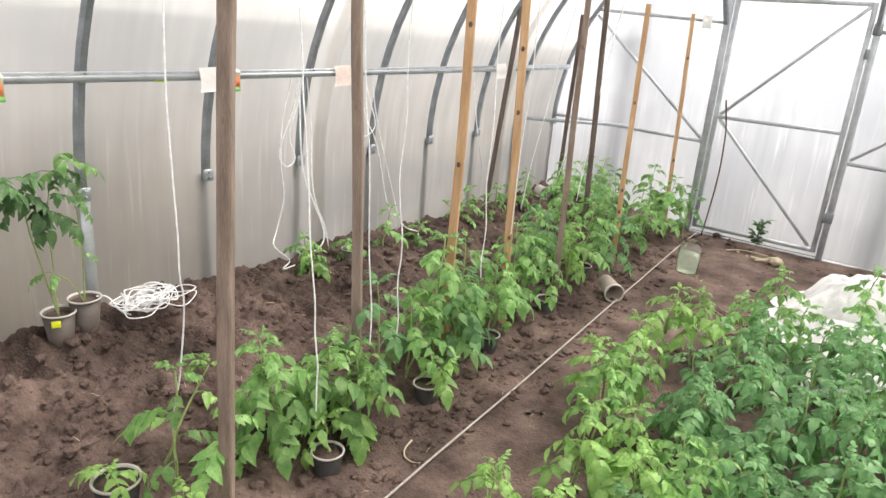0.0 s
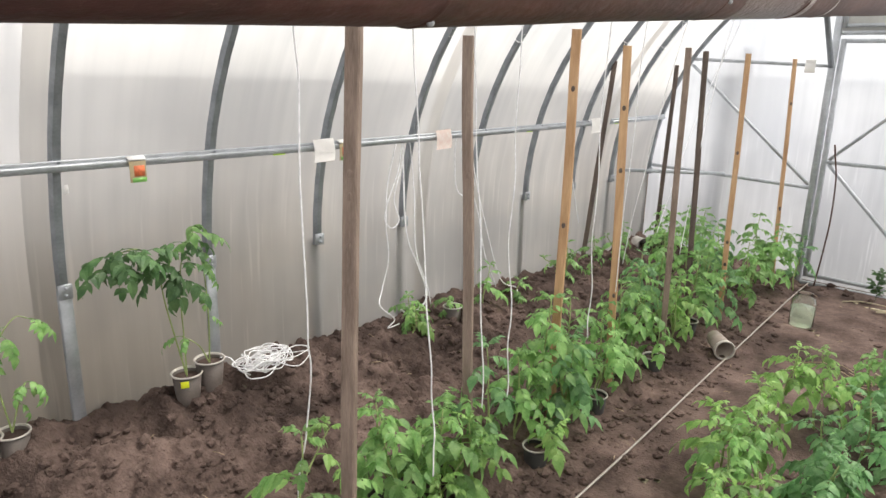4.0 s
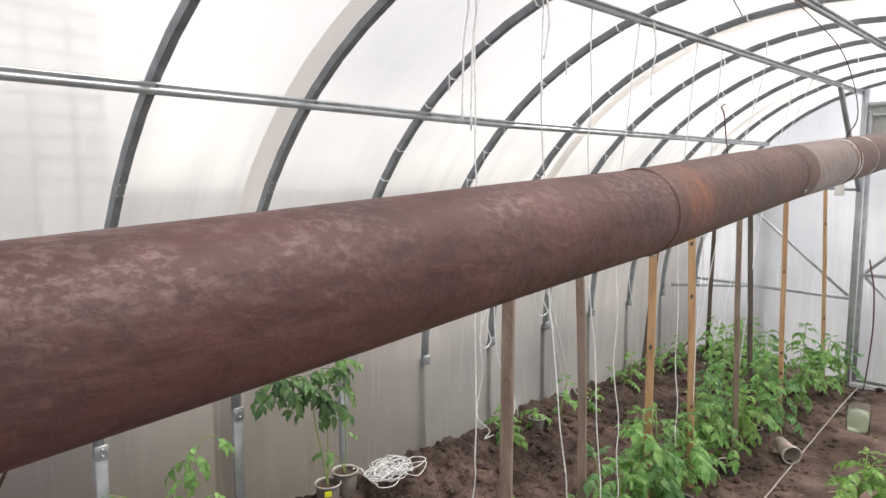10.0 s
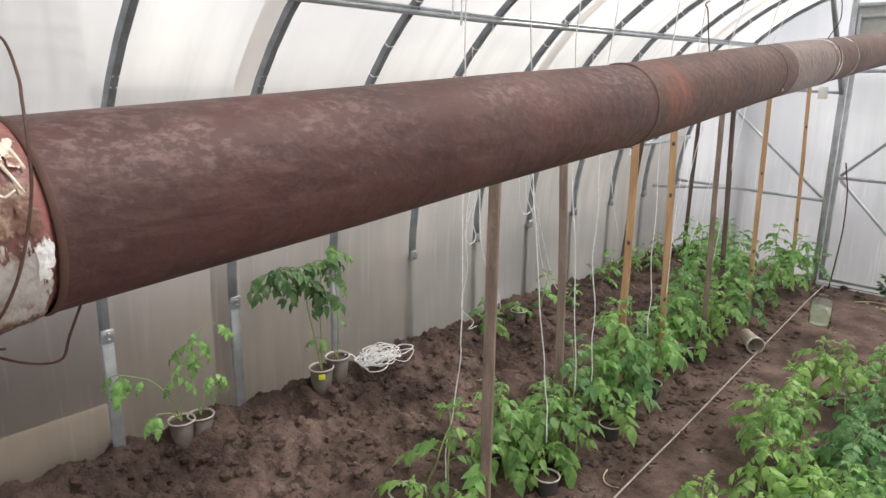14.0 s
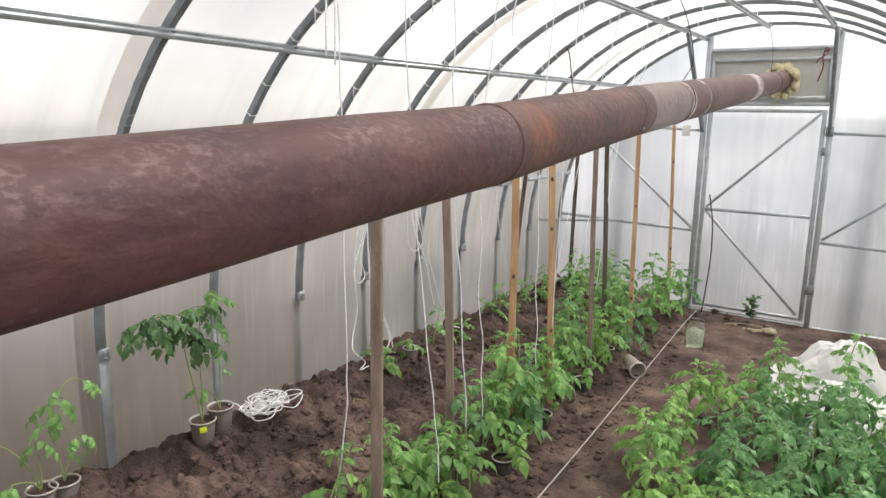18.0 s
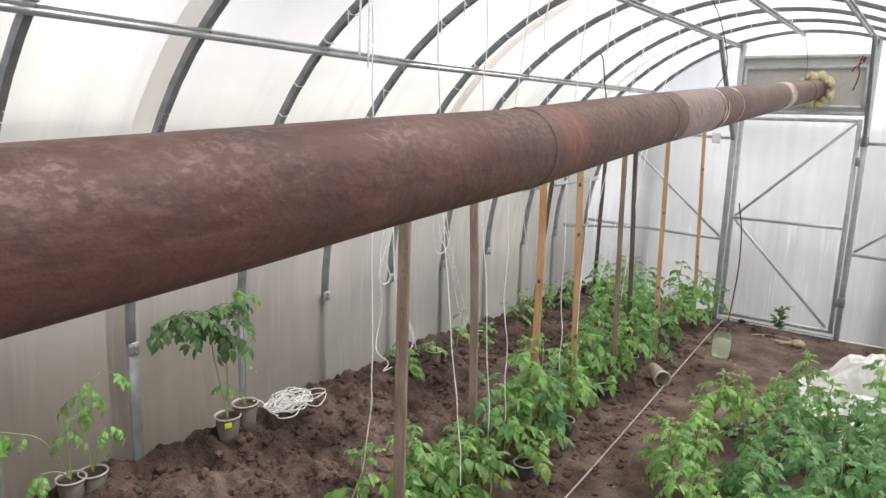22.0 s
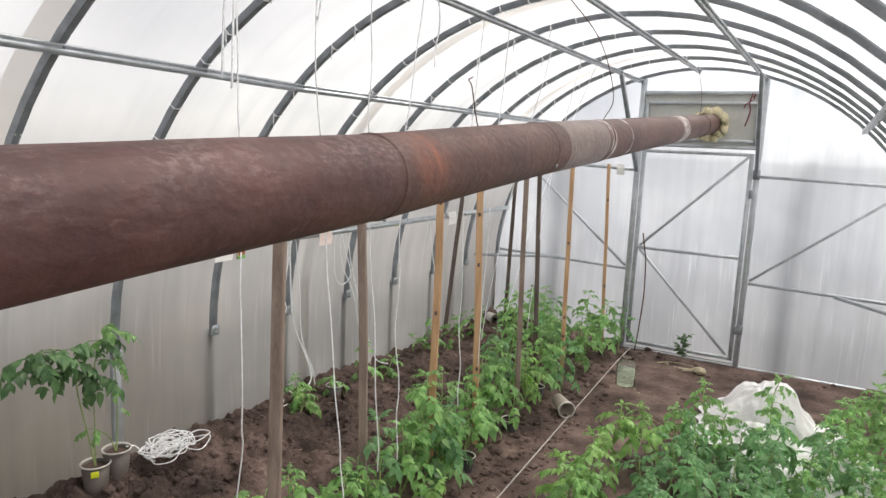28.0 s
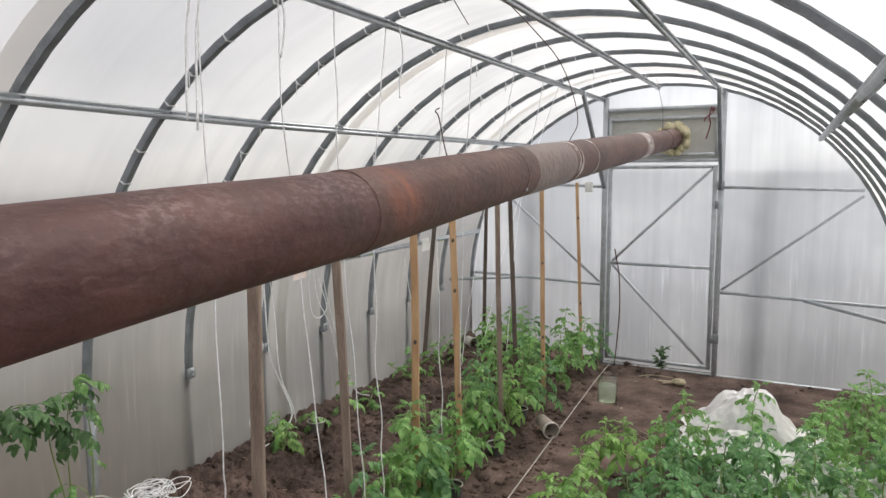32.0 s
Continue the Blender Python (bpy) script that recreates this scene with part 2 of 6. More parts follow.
# damp and dry places in the soil
sn, sl = M_SOIL.node_tree.nodes, M_SOIL.node_tree.links
soil_p = sn["Principled BSDF"]
damp_noise, damp_range, damp_hsv = sn.new("ShaderNodeTexNoise"), sn.new("ShaderNodeMapRange"), sn.new("ShaderNodeHueSaturation")
damp_noise.inputs["Scale"].default_value, damp_noise.inputs["Detail"].default_value = 1.7, 4
damp_range.inputs["From Min"].default_value, damp_range.inputs["From Max"].default_value = 0.38, 0.60
damp_range.inputs["To Min"].default_value, damp_range.inputs["To Max"].default_value = 0.62, 1.12
sl.new(sn["Texture Coordinate"].outputs["Object"], damp_noise.inputs["Vector"])
sl.new(damp_noise.outputs["Fac"], damp_range.inputs["Value"])
# the bed by the wall was watered, the strip along the stakes is trodden and dry
wet_sep, wet_add, wet_range, wet_mul = sn.new("ShaderNodeSeparateXYZ"), sn.new("ShaderNodeMath"), sn.new("ShaderNodeMapRange"), sn.new("ShaderNodeMath")
sl.new(sn["Texture Coordinate"].outputs["Object"], wet_sep.inputs[0])
wet_add.operation, wet_mul.operation = "MULTIPLY_ADD", "MULTIPLY"
wet_add.inputs[1].default_value = 0.8
sl.new(damp_noise.outputs["Fac"], wet_add.inputs[0])
sl.new(wet_sep.outputs["X"], wet_add.inputs[2])
wet_range.inputs["From Min"].default_value, wet_range.inputs["From Max"].default_value = -1.15, -0.65
wet_range.inputs["To Min"].default_value, wet_range.inputs["To Max"].default_value = 0.84, 1.18
sl.new(wet_add.outputs[0], wet_range.inputs["Value"])
sl.new(damp_range.outputs["Result"], wet_mul.inputs[0])
sl.new(wet_range.outputs["Result"], wet_mul.inputs[1])
sl.new(wet_mul.outputs[0], damp_hsv.inputs["Value"])
sl.new(soil_p.inputs["Base Color"].links[0].from_socket, damp_hsv.inputs["Color"])
sl.new(damp_hsv.outputs["Color"], soil_p.inputs["Base Color"])

# ---- mesh helpers ----


def link(name, me, mat, parent=None, label=""):
    ob = new(name, me)
    if mat and not me.materials:
        me.materials.append(mat)
    if parent:
        ob.parent = parent
    if label:
        ob["label"] = label
    return ob


def part(name, bm, mat, parent=None, label="", smooth=True):
    me = bpy.data.meshes.new(name)
    bm.to_mesh(me)
    bm.free()
    for p in me.polygons:
        p.use_smooth = smooth
    return link(name, me, mat, parent, label)


def thing(name, at, label, category, group="", kind=""):
    e = new(name)
    e.empty_display_size = 0.05
    e.location = at
    return tagged(e, label, category, group, kind)


def box(bm, c, size, turn=None, bevel=0.0):
    r = bmesh.ops.create_cube(bm, size=1)["verts"]
    bmesh.ops.scale(bm, vec=size, verts=r)
    if bevel:
        es = list({e for v in r for e in v.link_edges})
        r = list({v for f in bmesh.ops.bevel(bm, geom=es, offset=bevel, segments=1, affect="EDGES")["faces"] for v in f.verts} | {v for v in r if v.is_valid})
    m = Matrix.Translation(c) @ (turn.to_4x4() if turn else Matrix())
    bmesh.ops.transform(bm, matrix=m, verts=r)
    return r


def beam(bm, a, b, w, h, up=None, bevel=0.003):
    """A bar of section w x h from a to b."""
    a, b = Vector(a), Vector(b)
    d = b - a
    z = d.normalized()
    u = Vector(up or (0, 0, 1))
    if abs(z.dot(u)) > 0.98:
        u = Vector((0, 1, 0))
    x = u.cross(z).normalized()
    y = z.cross(x)
    turn = Matrix((x, y, z)).transposed()
    return box(bm, (a + b) / 2, (w, h, d.length), turn, bevel)


def tube(bm, pts, radius, sides=8, caps=True):
    """A round tube along points; radius a number or one per point."""
    pts = [Vector(p) for p in pts]
    rad = radius if isinstance(radius, (list, tuple)) else [radius] * len(pts)
    rings, ref = [], None
    for i, p in enumerate(pts):
        d = (pts[min(i + 1, len(pts) - 1)] - pts[max(i - 1, 0)]).normalized()
        if ref is None:
            ref = Vector((0, 0, 1)) if abs(d.z) < 0.9 else Vector((1, 0, 0))
        x = (ref - d * ref.dot(d)).normalized()
        ref = x
        y = d.cross(x)
        rings.append([bm.verts.new(p + (x * math.cos(2 * math.pi * k / sides) + y * math.sin(2 * math.pi * k / sides)) * rad[i]) for k in range(sides)])
    for a, b in zip(rings, rings[1:]):
        for k in range(sides):
            bm.faces.new((a[k], a[(k + 1) % sides], b[(k + 1) % sides], b[k]))
    if caps:
        bm.faces.new(rings[0][::-1])
        bm.faces.new(rings[-1])
    return rings


def lathe(bm, profile, sides=20, at=(0, 0, 0)):
    at = Vector(at)
    rings = [[bm.verts.new(at + Vector((r * math.cos(2 * math.pi * k / sides), r * math.sin(2 * math.pi * k / sides), z))) for k in range(sides)] for r, z in profile]
    for a, b in zip(rings, rings[1:]):
        for k in range(sides):
            bm.faces.new((a[k], a[(k + 1) % sides], b[(k + 1) % sides], b[k]))
    return rings


# ---- the plan: axis along y, far gable at y = 5 ----
HALF, ZC, R = 1.915, 0.72, 1.915      # half width, springing height, arch radius
GABLE, NEAR = 5.0, -3.2
STEP = 0.622
RIBS = [-0.09 + (STEP if k > 0 else 0.610) * k for k in range(-4, 8)]


def arch_point(s, r=R):
    """A point of the arch section at angle s from the left springing (0) over the ridge (pi)."""
    return -r * math.cos(s), ZC + r * math.sin(s)


def soil_height(x, y):
    """Dug bed rising to the wall, trodden path in the middle."""
    bed = 1 / (1 + math.exp((x + 0.42) / 0.06))
    h = 0.025 * bed + 0.13 * min(1, max(0, (-x - 0.5) / 1.05)) + 0.035 * min(1, max(0, (-x - 1.55) / 0.3)) * (1 if y < 2 else max(0.2, 1 - (y - 2) * 0.5))
    h -= 0.035 * max(0, min(1, (y - 2.2) / 2)) * min(1, max(0, (-x - 0.5) / 1.0))
    h -= 0.12 * math.exp(-(((x + 1.73) / 0.13) ** 2 + ((y + 0.02) / 0.19) ** 2) ** 2.5) + 0.13 * math.exp(-(((x + 1.68) / 0.15) ** 2 + ((y + 0.60) / 0.24) ** 2) ** 2.5)
    h -= 0.06 * math.exp(-(((x + 1.42) / 0.12) ** 2 + ((y - 1.32) / 0.16) ** 2)) + 0.05 * math.exp(-(((x + 1.2) / 0.14) ** 2 + ((y - 2.5) / 0.3) ** 2))
    h -= 0.05 * math.exp(-(((x + 0.48) / 0.09) ** 2)) * max(0, noise.noise((7, y * 1.7, 0)) + 0.2)
    h += 0.03 * min(1, max(0, (-x - 1.3) / 0.4)) * max(0.0, min(1, (1.6 - y) / 1.0)) + 0.035 * math.exp(-((x + 1.75) / 0.12) ** 2) * max(0.0, min(1, (0.9 - y) / 0.5))
    h += (0.25 + 0.75 * bed) * (0.035 * noise.noise((x * 2.2, y * 2.2, 0)) + 0.040 * noise.noise((x * 6, y * 6, 3)))
    dug = (0.14 + 0.86 * bed) * (0.35 + 0.65 * min(1, max(0, (-x - 0.75) / 0.35)) if -1.05 > x or y > 1.2 else 0.55)
    wx, wy = x + 0.03 * noise.noise((x * 14, y * 14, 2)), y + 0.03 * noise.noise((x * 14, y * 14, 8))
    lump = noise.voronoi((wx * 13, wy * 13, 0.3))[0][0]
    crumb = noise.voronoi((wx * 33, wy * 33, 0.7))[0][0]
    rough = max(0.0, min(1.0, 0.55 + 1.3 * noise.noise((x * 3.1, y * 3.1, 11))))
    h += dug * (0.036 * noise.noise((x * 10, y * 10, 7)) + 0.080 * rough * (0.45 - lump) + 0.032 * (0.4 - crumb) + 0.014 * noise.noise((x * 48, y * 48, 9)))
    return h


def build_ground():
    bm = bmesh.new()
    vs = [bm.verts.new(v) for v in ((-400, -400, -0.08), (400, -400, -0.08), (400, 400, -0.08), (-400, 400, -0.08))]
    bm.faces.new(vs)
    tagged(part("ground", bm, M_GROUND), "dark rough earth and sparse grass outside", "ground", kind="structure")
    x0, x1, y0, y1, d = -1.93, 1.93, NEAR, GABLE + 0.02, 0.0125
    nx, ny = int((x1 - x0) / d), int((y1 - y0) / d)
    verts = [(x0 + (x1 - x0) * i / nx, y0 + (y1 - y0) * j / ny) for j in range(ny + 1) for i in range(nx + 1)]
    verts = [(x, y, soil_height(x, y)) for x, y in verts]
    w = nx + 1
    faces = [(j * w + i, j * w + i + 1, (j + 1) * w + i + 1, (j + 1) * w + i) for j in range(ny) for i in range(nx)]
    me = bpy.data.meshes.new("soil_floor")
    me.from_pydata(verts, [], faces)
    for p in me.polygons:
        p.use_smooth = True
    tagged(link("soil_floor", me, M_SOIL), "dark brown dug garden soil with clods inside the greenhouse", "soil", kind="structure")


build_ground()


def build_ribs():
    steps = 36
    for y in RIBS + [GABLE - 0.02]:
        rib = thing("arch_rib", (0, y, 0), "grey galvanised steel arch rib of the greenhouse frame", "arch rib", "arch ribs")
        bm = bmesh.new()
        sec = ((-0.022, 0), (-0.022, 0.006), (-0.014, 0.026), (0.014, 0.026), (0.022, 0.006), (0.022, 0))
        rings = []
        for k in range(steps + 1):
            s = math.pi * k / steps
            rings.append([])
            for a, b in sec:
                x, z = arch_point(s, R - b)
                rings[-1].append(bm.verts.new((x, a, z)))
        for a, b in zip(rings, rings[1:]):
            for i in range(len(sec)):
                bm.faces.new((a[i], b[i], b[(i + 1) % 6], a[(i + 1) % 6]))
        part("arch", bm, M_STEEL, rib, smooth=False)
        for sx in (-1, 1):
            bm = bmesh.new()
            box(bm, (sx * (HALF - 0.014 if y < 0.6 or sx > 0 else HALF + 0.022), 0, 0.36), (0.026, 0.05, 0.80), bevel=0.003)
            part("leg", bm, M_ZINC, rib)
            bm = bmesh.new()
            box(bm, (sx * (HALF - 0.03), 0.0, ZC + 0.03), (0.012, 0.055, 0.06), bevel=0.003)
            for dz in (-0.012, 0.015):
                box(bm, (sx * (HALF - 0.042), 0.0, ZC + 0.03 + dz), (0.014, 0.012, 0.012), bevel=0.003)
            part("bracket", bm, M_ZINC, rib)
            for s in (0.60, 0.625):
                for dy in (-0.010, 0.010):
                    bm = bmesh.new()
                    x, z = arch_point(s, R - 0.027)
                    bmesh.ops.create_uvsphere(bm, u_segments=6, v_segments=4, radius=0.0035, matrix=Matrix.Translation((-sx * x, dy, z)))
                    part("rivet", bm, M_PALE_PAINT, rib)


def rail(name, x, z, y0, y1, tilt, label, rise=(0, 0)):
    """A straight member; with rise its near length climbs by so much a metre."""
    mid = (y0 + y1) / 2
    t = thing(name, (x, mid, z), label, "purlin", "purlins")
    turn = Matrix.Rotation(tilt, 3, "Y")

    def climb(y):
        k = max(0.0, 1.1 - mid - y)
        return Vector((rise[0] * k, 0, rise[1] * k))
    for nm, low, size, bev in (("flange", 0, (0.045, 0.010), 0.002), ("web", -0.0135, (0.024, 0.018), 0.004)):
        bm = bmesh.new()
        for a, b in ((y0, 1.1), (1.1, y1)) if y0 < 1.1 else ((y0, y1),):
            vs = box(bm, turn @ Vector((0, 0, low)) + Vector((0, (a + b) / 2 - mid, 0)), (size[0], b - a, size[1]), turn, bev)
            for v in vs:
                v.co += climb(v.co.y)
        part(nm, bm, M_ZINC, t)
    bolt = bpy.data.meshes.new("bolt")
    bm = bmesh.new()
    bmesh.ops.create_cone(bm, cap_ends=True, segments=6, radius1=0.006, radius2=0.005, depth=0.006)
    bm.to_mesh(bolt)
    bm.free()
    for y in RIBS:
        if y0 < y < y1:
            o = link("bolt", bolt, M_STEEL, t)
            o.matrix_basis = Matrix.Translation(turn @ Vector((0.017, 0, -0.008)) + Vector((0, y - mid, 0)) + climb(y - mid)) @ turn.to_4x4()
    return t


build_ribs()
IN = R - 0.036
for s, nm in ((2.312, "purlin"), (1.865, "purlin"), (1.59, "purlin"), (1.30, "purlin"), (0.83, "purlin")):
    s = math.pi - s
    x, z = arch_point(s, IN)
    y1 = GABLE - 0.04
    rail(nm, x, z, NEAR, y1, s - math.pi / 2, "long grey galvanised steel purlin under the arches", (0.0165, 0.0139) if x < -1.2 else (0, 0))
for sx in (-1, 1):
    s = math.asin((1.243 - ZC) / IN)
    x, z = arch_point(s, IN)
    for y0, y1 in ((NEAR, 3.73), (4.0, GABLE - 0.04)) if sx < 0 else ((NEAR, GABLE - 0.04),):
        rail("side_rail", x * (1 if sx < 0 else -1), z, y0, y1, (s - math.pi / 2) * (1 if sx < 0 else -1), "grey galvanised steel side rail along the greenhouse wall", (0.002, 0.0075) if sx < 0 and y0 < 0 else (0, 0))


def build_cover():
    cover = thing("polycarbonate_cover", (0, 0, 0), "milky translucent polycarbonate sheets bent over the arches", "greenhouse cover", kind="structure")
    sec = [(-HALF - 0.004, -0.06), (-HALF - 0.004, 0.35)] + [arch_point(math.pi * k / 40, R + 0.004) for k in range(41)] + [(HALF + 0.004, 0.35), (HALF + 0.004, -0.06)]
    edges = [NEAR, -2.3, -0.2, 1.9, 4.0, GABLE]
    for i, (a, b) in enumerate(zip(edges, edges[1:])):
        bm = bmesh.new()
        uvl = bm.loops.layers.uv.new("UVMap")
        off = 0.004 * (i % 2)
        b2 = b + 0.10 if i < len(edges) - 2 else b
        cols, dist = [], 0
        for k, (x, z) in enumerate(sec):
            if k:
                dist += math.dist(sec[k], sec[k - 1])
            g = Vector((x, 0, z - ZC)).normalized() * off
            cols.append(((bm.verts.new((x + g.x, a, z + g.z)), bm.verts.new((x + g.x, b2, z + g.z))), dist))
        for (p, d0), (q, d1) in zip(cols, cols[1:]):
            f = bm.faces.new((p[0], p[1], q[1], q[0]))
            for lo, uvv in zip(f.loops, ((a, d0), (b2, d0), (b2, d1), (a, d1))):
                lo[uvl].uv = (uvv[0] + i * 7.3, uvv[1])
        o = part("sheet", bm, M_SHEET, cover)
        o.visible_shadow = False


def flat_sheet(name, outline, y, parent, mat, u0=0.0):
    bm = bmesh.new()
    uvl = bm.loops.layers.uv.new("UVMap")
    f = bm.faces.new([bm.verts.new((x, y, z)) for x, z in outline])
    for lo in f.loops:
        lo[uvl].uv = (lo.vert.co.x + u0, lo.vert.co.z)
    o = part(name, bm, mat, parent, smooth=False)
    o.visible_shadow = False
    return o


build_cover()


def under_arch(xa, xb, n=16, r=R):
    """Section under the arch between xa and xb."""
    top = []
    for k in range(n + 1):
        x = xa + (xb - xa) * k / n
        top.append((x, ZC + math.sqrt(max(0.0, r * r - x * x)) if abs(x) < r else ZC))
    return [(xa, -0.05)] + top + [(xb, -0.05)]


def build_gable(y, s):
    """End wall with a door; s is the way out of the house."""
    wall = thing("gable_far" if s > 0 else "gable_near", (0, y, 0), "polycarbonate end wall on a galvanised steel frame", "end wall", kind="structure")
    P = 0.50
    flat_sheet("sheet", under_arch(-R, -P), 0.012 * s, wall, M_SHEET_COOL, 3)
    flat_sheet("sheet", under_arch(P, R), 0.012 * s, wall, M_SHEET_COOL, 9)
    flat_sheet("sheet", [(-P, 2.40)] + under_arch(-P, P)[1:-1] + [(P, 2.40)], 0.012 * s, wall, M_SHEET_COOL, 14)

    def bar(name, a, b, w=0.03, h=0.03, mat=M_ZINC, dy=-0.012):
        bm = bmesh.new()
        beam(bm, (a[0], dy * s, a[1]), (b[0], dy * s, b[1]), w, h, (0, 1, 0))
        return part(name, bm, mat, wall)
    for sx in (-1, 1):
        bar("post", (sx * 0.515, -0.03), (sx * 0.515, ZC + math.sqrt(R * R - 0.515 ** 2) - 0.03), 0.045, 0.05, M_ZINC)
        out, up = (0.805, 1.745) if sx < 0 else (0.735, 1.685)
        bar("rail", (sx * 0.54, 0.765), (sx * 1.88, out), 0.026, 0.03)
        bar("rail", (sx * 0.54, 1.705), (sx * 1.60, up), 0.026, 0.03)
        bar("brace", (sx * 0.55, 0.79), (sx * 1.60, up - 0.045), 0.022, 0.026)
    for z in (0.34, 1.72):
        bar("splice_plate", (0.515, z - 0.04), (0.515, z + 0.04), 0.06, 0.012, M_STEEL, -0.045)
    bar("lintel", (-0.49, 2.415), (0.49, 2.415), 0.03, 0.035)
    bar("transom", (-0.49, 1.945), (0.49, 1.945), 0.03, 0.03)
    bar("sill", (-1.9, -0.01), (1.9, -0.01), 0.03, 0.04)
    for sx in (-1, 1):
        bm = bmesh.new()
        beam(bm, (sx * 1.88, -0.60 * s, 0.81 if sx < 0 else 0.70), (sx * 1.21, -0.03 * s, 0.80 if sx < 0 else 0.745), 0.024, 0.028)
        part("corner_brace", bm, M_ZINC, wall)
        bm = bmesh.new()
        beam(bm, (sx * 0.535, -0.73 * s, 2.50), (sx * 0.515, -0.045 * s, 1.70), 0.042, 0.03, (1, 0, 0))
        part("roof_strut", bm, M_STEEL, wall)
    return wall


def build_door(y, s):
    d = thing("door_1" if s > 0 else "door_2", (0, y, 0), "closed polycarbonate door on a galvanised tube frame with diagonals", "door", kind="structure")

    def bar(name, a, b, w=0.028, h=0.028, mat=M_ZINC, dy=-0.012):
        bm = bmesh.new()
        beam(bm, (a[0], dy * s, a[1]), (b[0], dy * s, b[1]), w, h, (0, 1, 0))
        return part(name, bm, mat, d)
    z0, z1 = 0.045, 1.90
    bar("stile", (-0.462, z0), (-0.462, z1), 0.035, 0.03, M_ZINC)
    bar("stile", (0.462, z0), (0.462, z1), 0.035, 0.03, M_ZINC)
    bar("bottom_bar", (-0.445, z0 + 0.014), (0.445, z0 + 0.014))
    bar("top_bar", (-0.445, z1 - 0.014), (0.445, z1 - 0.014))
    bar("middle_bar", (-0.445, 0.98), (0.445, 0.98))
    bar("diagonal", (-0.43, 1.0), (0.44, 1.87), 0.024, 0.024)
    bar("diagonal", (-0.43, 0.965), (0.42, 0.09), 0.024, 0.024)
    for z in (0.33, 1.55):
        bar("hinge", (0.485, z - 0.035), (0.485, z + 0.035), 0.03, 0.014, M_STEEL, -0.034)
    flat_sheet("panel", [(-0.495, 0.01), (0.495, 0.01), (0.495, 1.935), (-0.495, 1.935)], 0.014 * s, d, M_SHEET_COOL, 21)
    v = thing("vent_window_1" if s > 0 else "vent_window_2", (0, y, 0), "closed polycarbonate vent panel above the door", "vent window", kind="structure")
    for nm, a, b in (("stile", (-0.47, 1.98), (-0.47, 2.345)), ("stile", (0.47, 1.98), (0.47, 2.345)), ("bottom_bar", (-0.455, 1.998), (0.455, 1.998)), ("top_bar", (-0.455, 2.325), (0.455, 2.325))):
        bm = bmesh.new()
        beam(bm, (a[0], -0.012 * s, a[1]), (b[0], -0.012 * s, b[1]), 0.026, 0.026, (0, 1, 0))
        part(nm, bm, M_ZINC, v)
    flat_sheet("panel", [(-0.495, 1.95), (0.495, 1.95), (0.495, 2.41), (-0.495, 2.41)], 0.014 * s, v, M_VENT, 27)


build_gable(GABLE, 1)
build_door(GABLE, 1)
build_gable(NEAR, -1)
build_door(NEAR, -1)

# ---- the flue pipe ----
AX = [(-1.565, 0.270, 1.7185), (-0.30, 0.211, 1.782), (0.76, 0.160, 1.857), (4.99, 0.105, 2.144)]


def pipe_at(y):
    for (y0, xa, za), (y1, xb, zb) in zip(AX, AX[1:]):
        if y <= y1 or y1 == AX[-1][0]:
            k = (y - y0) / (y1 - y0)
            return Vector((xa + (xb - xa) * k, y, za + (zb - za) * k))


def smooth_line(pts, n=6):
    """Catmull-Rom through points."""
    P = [Vector(p) for p in pts]
    P = [P[0] * 2 - P[1]] + P + [P[-1] * 2 - P[-2]]
    out = []
    for i in range(1, len(P) - 2):
        for k in range(n):
            t = k / n
            out.append(0.5 * ((2 * P[i]) + (P[i + 1] - P[i - 1]) * t + (2 * P[i - 1] - 5 * P[i] + 4 * P[i + 1] - P[i + 2]) * t * t + (3 * P[i] - P[i - 1] - 3 * P[i + 1] + P[i + 2]) * t ** 3))
    out.append(P[-2])
    return out


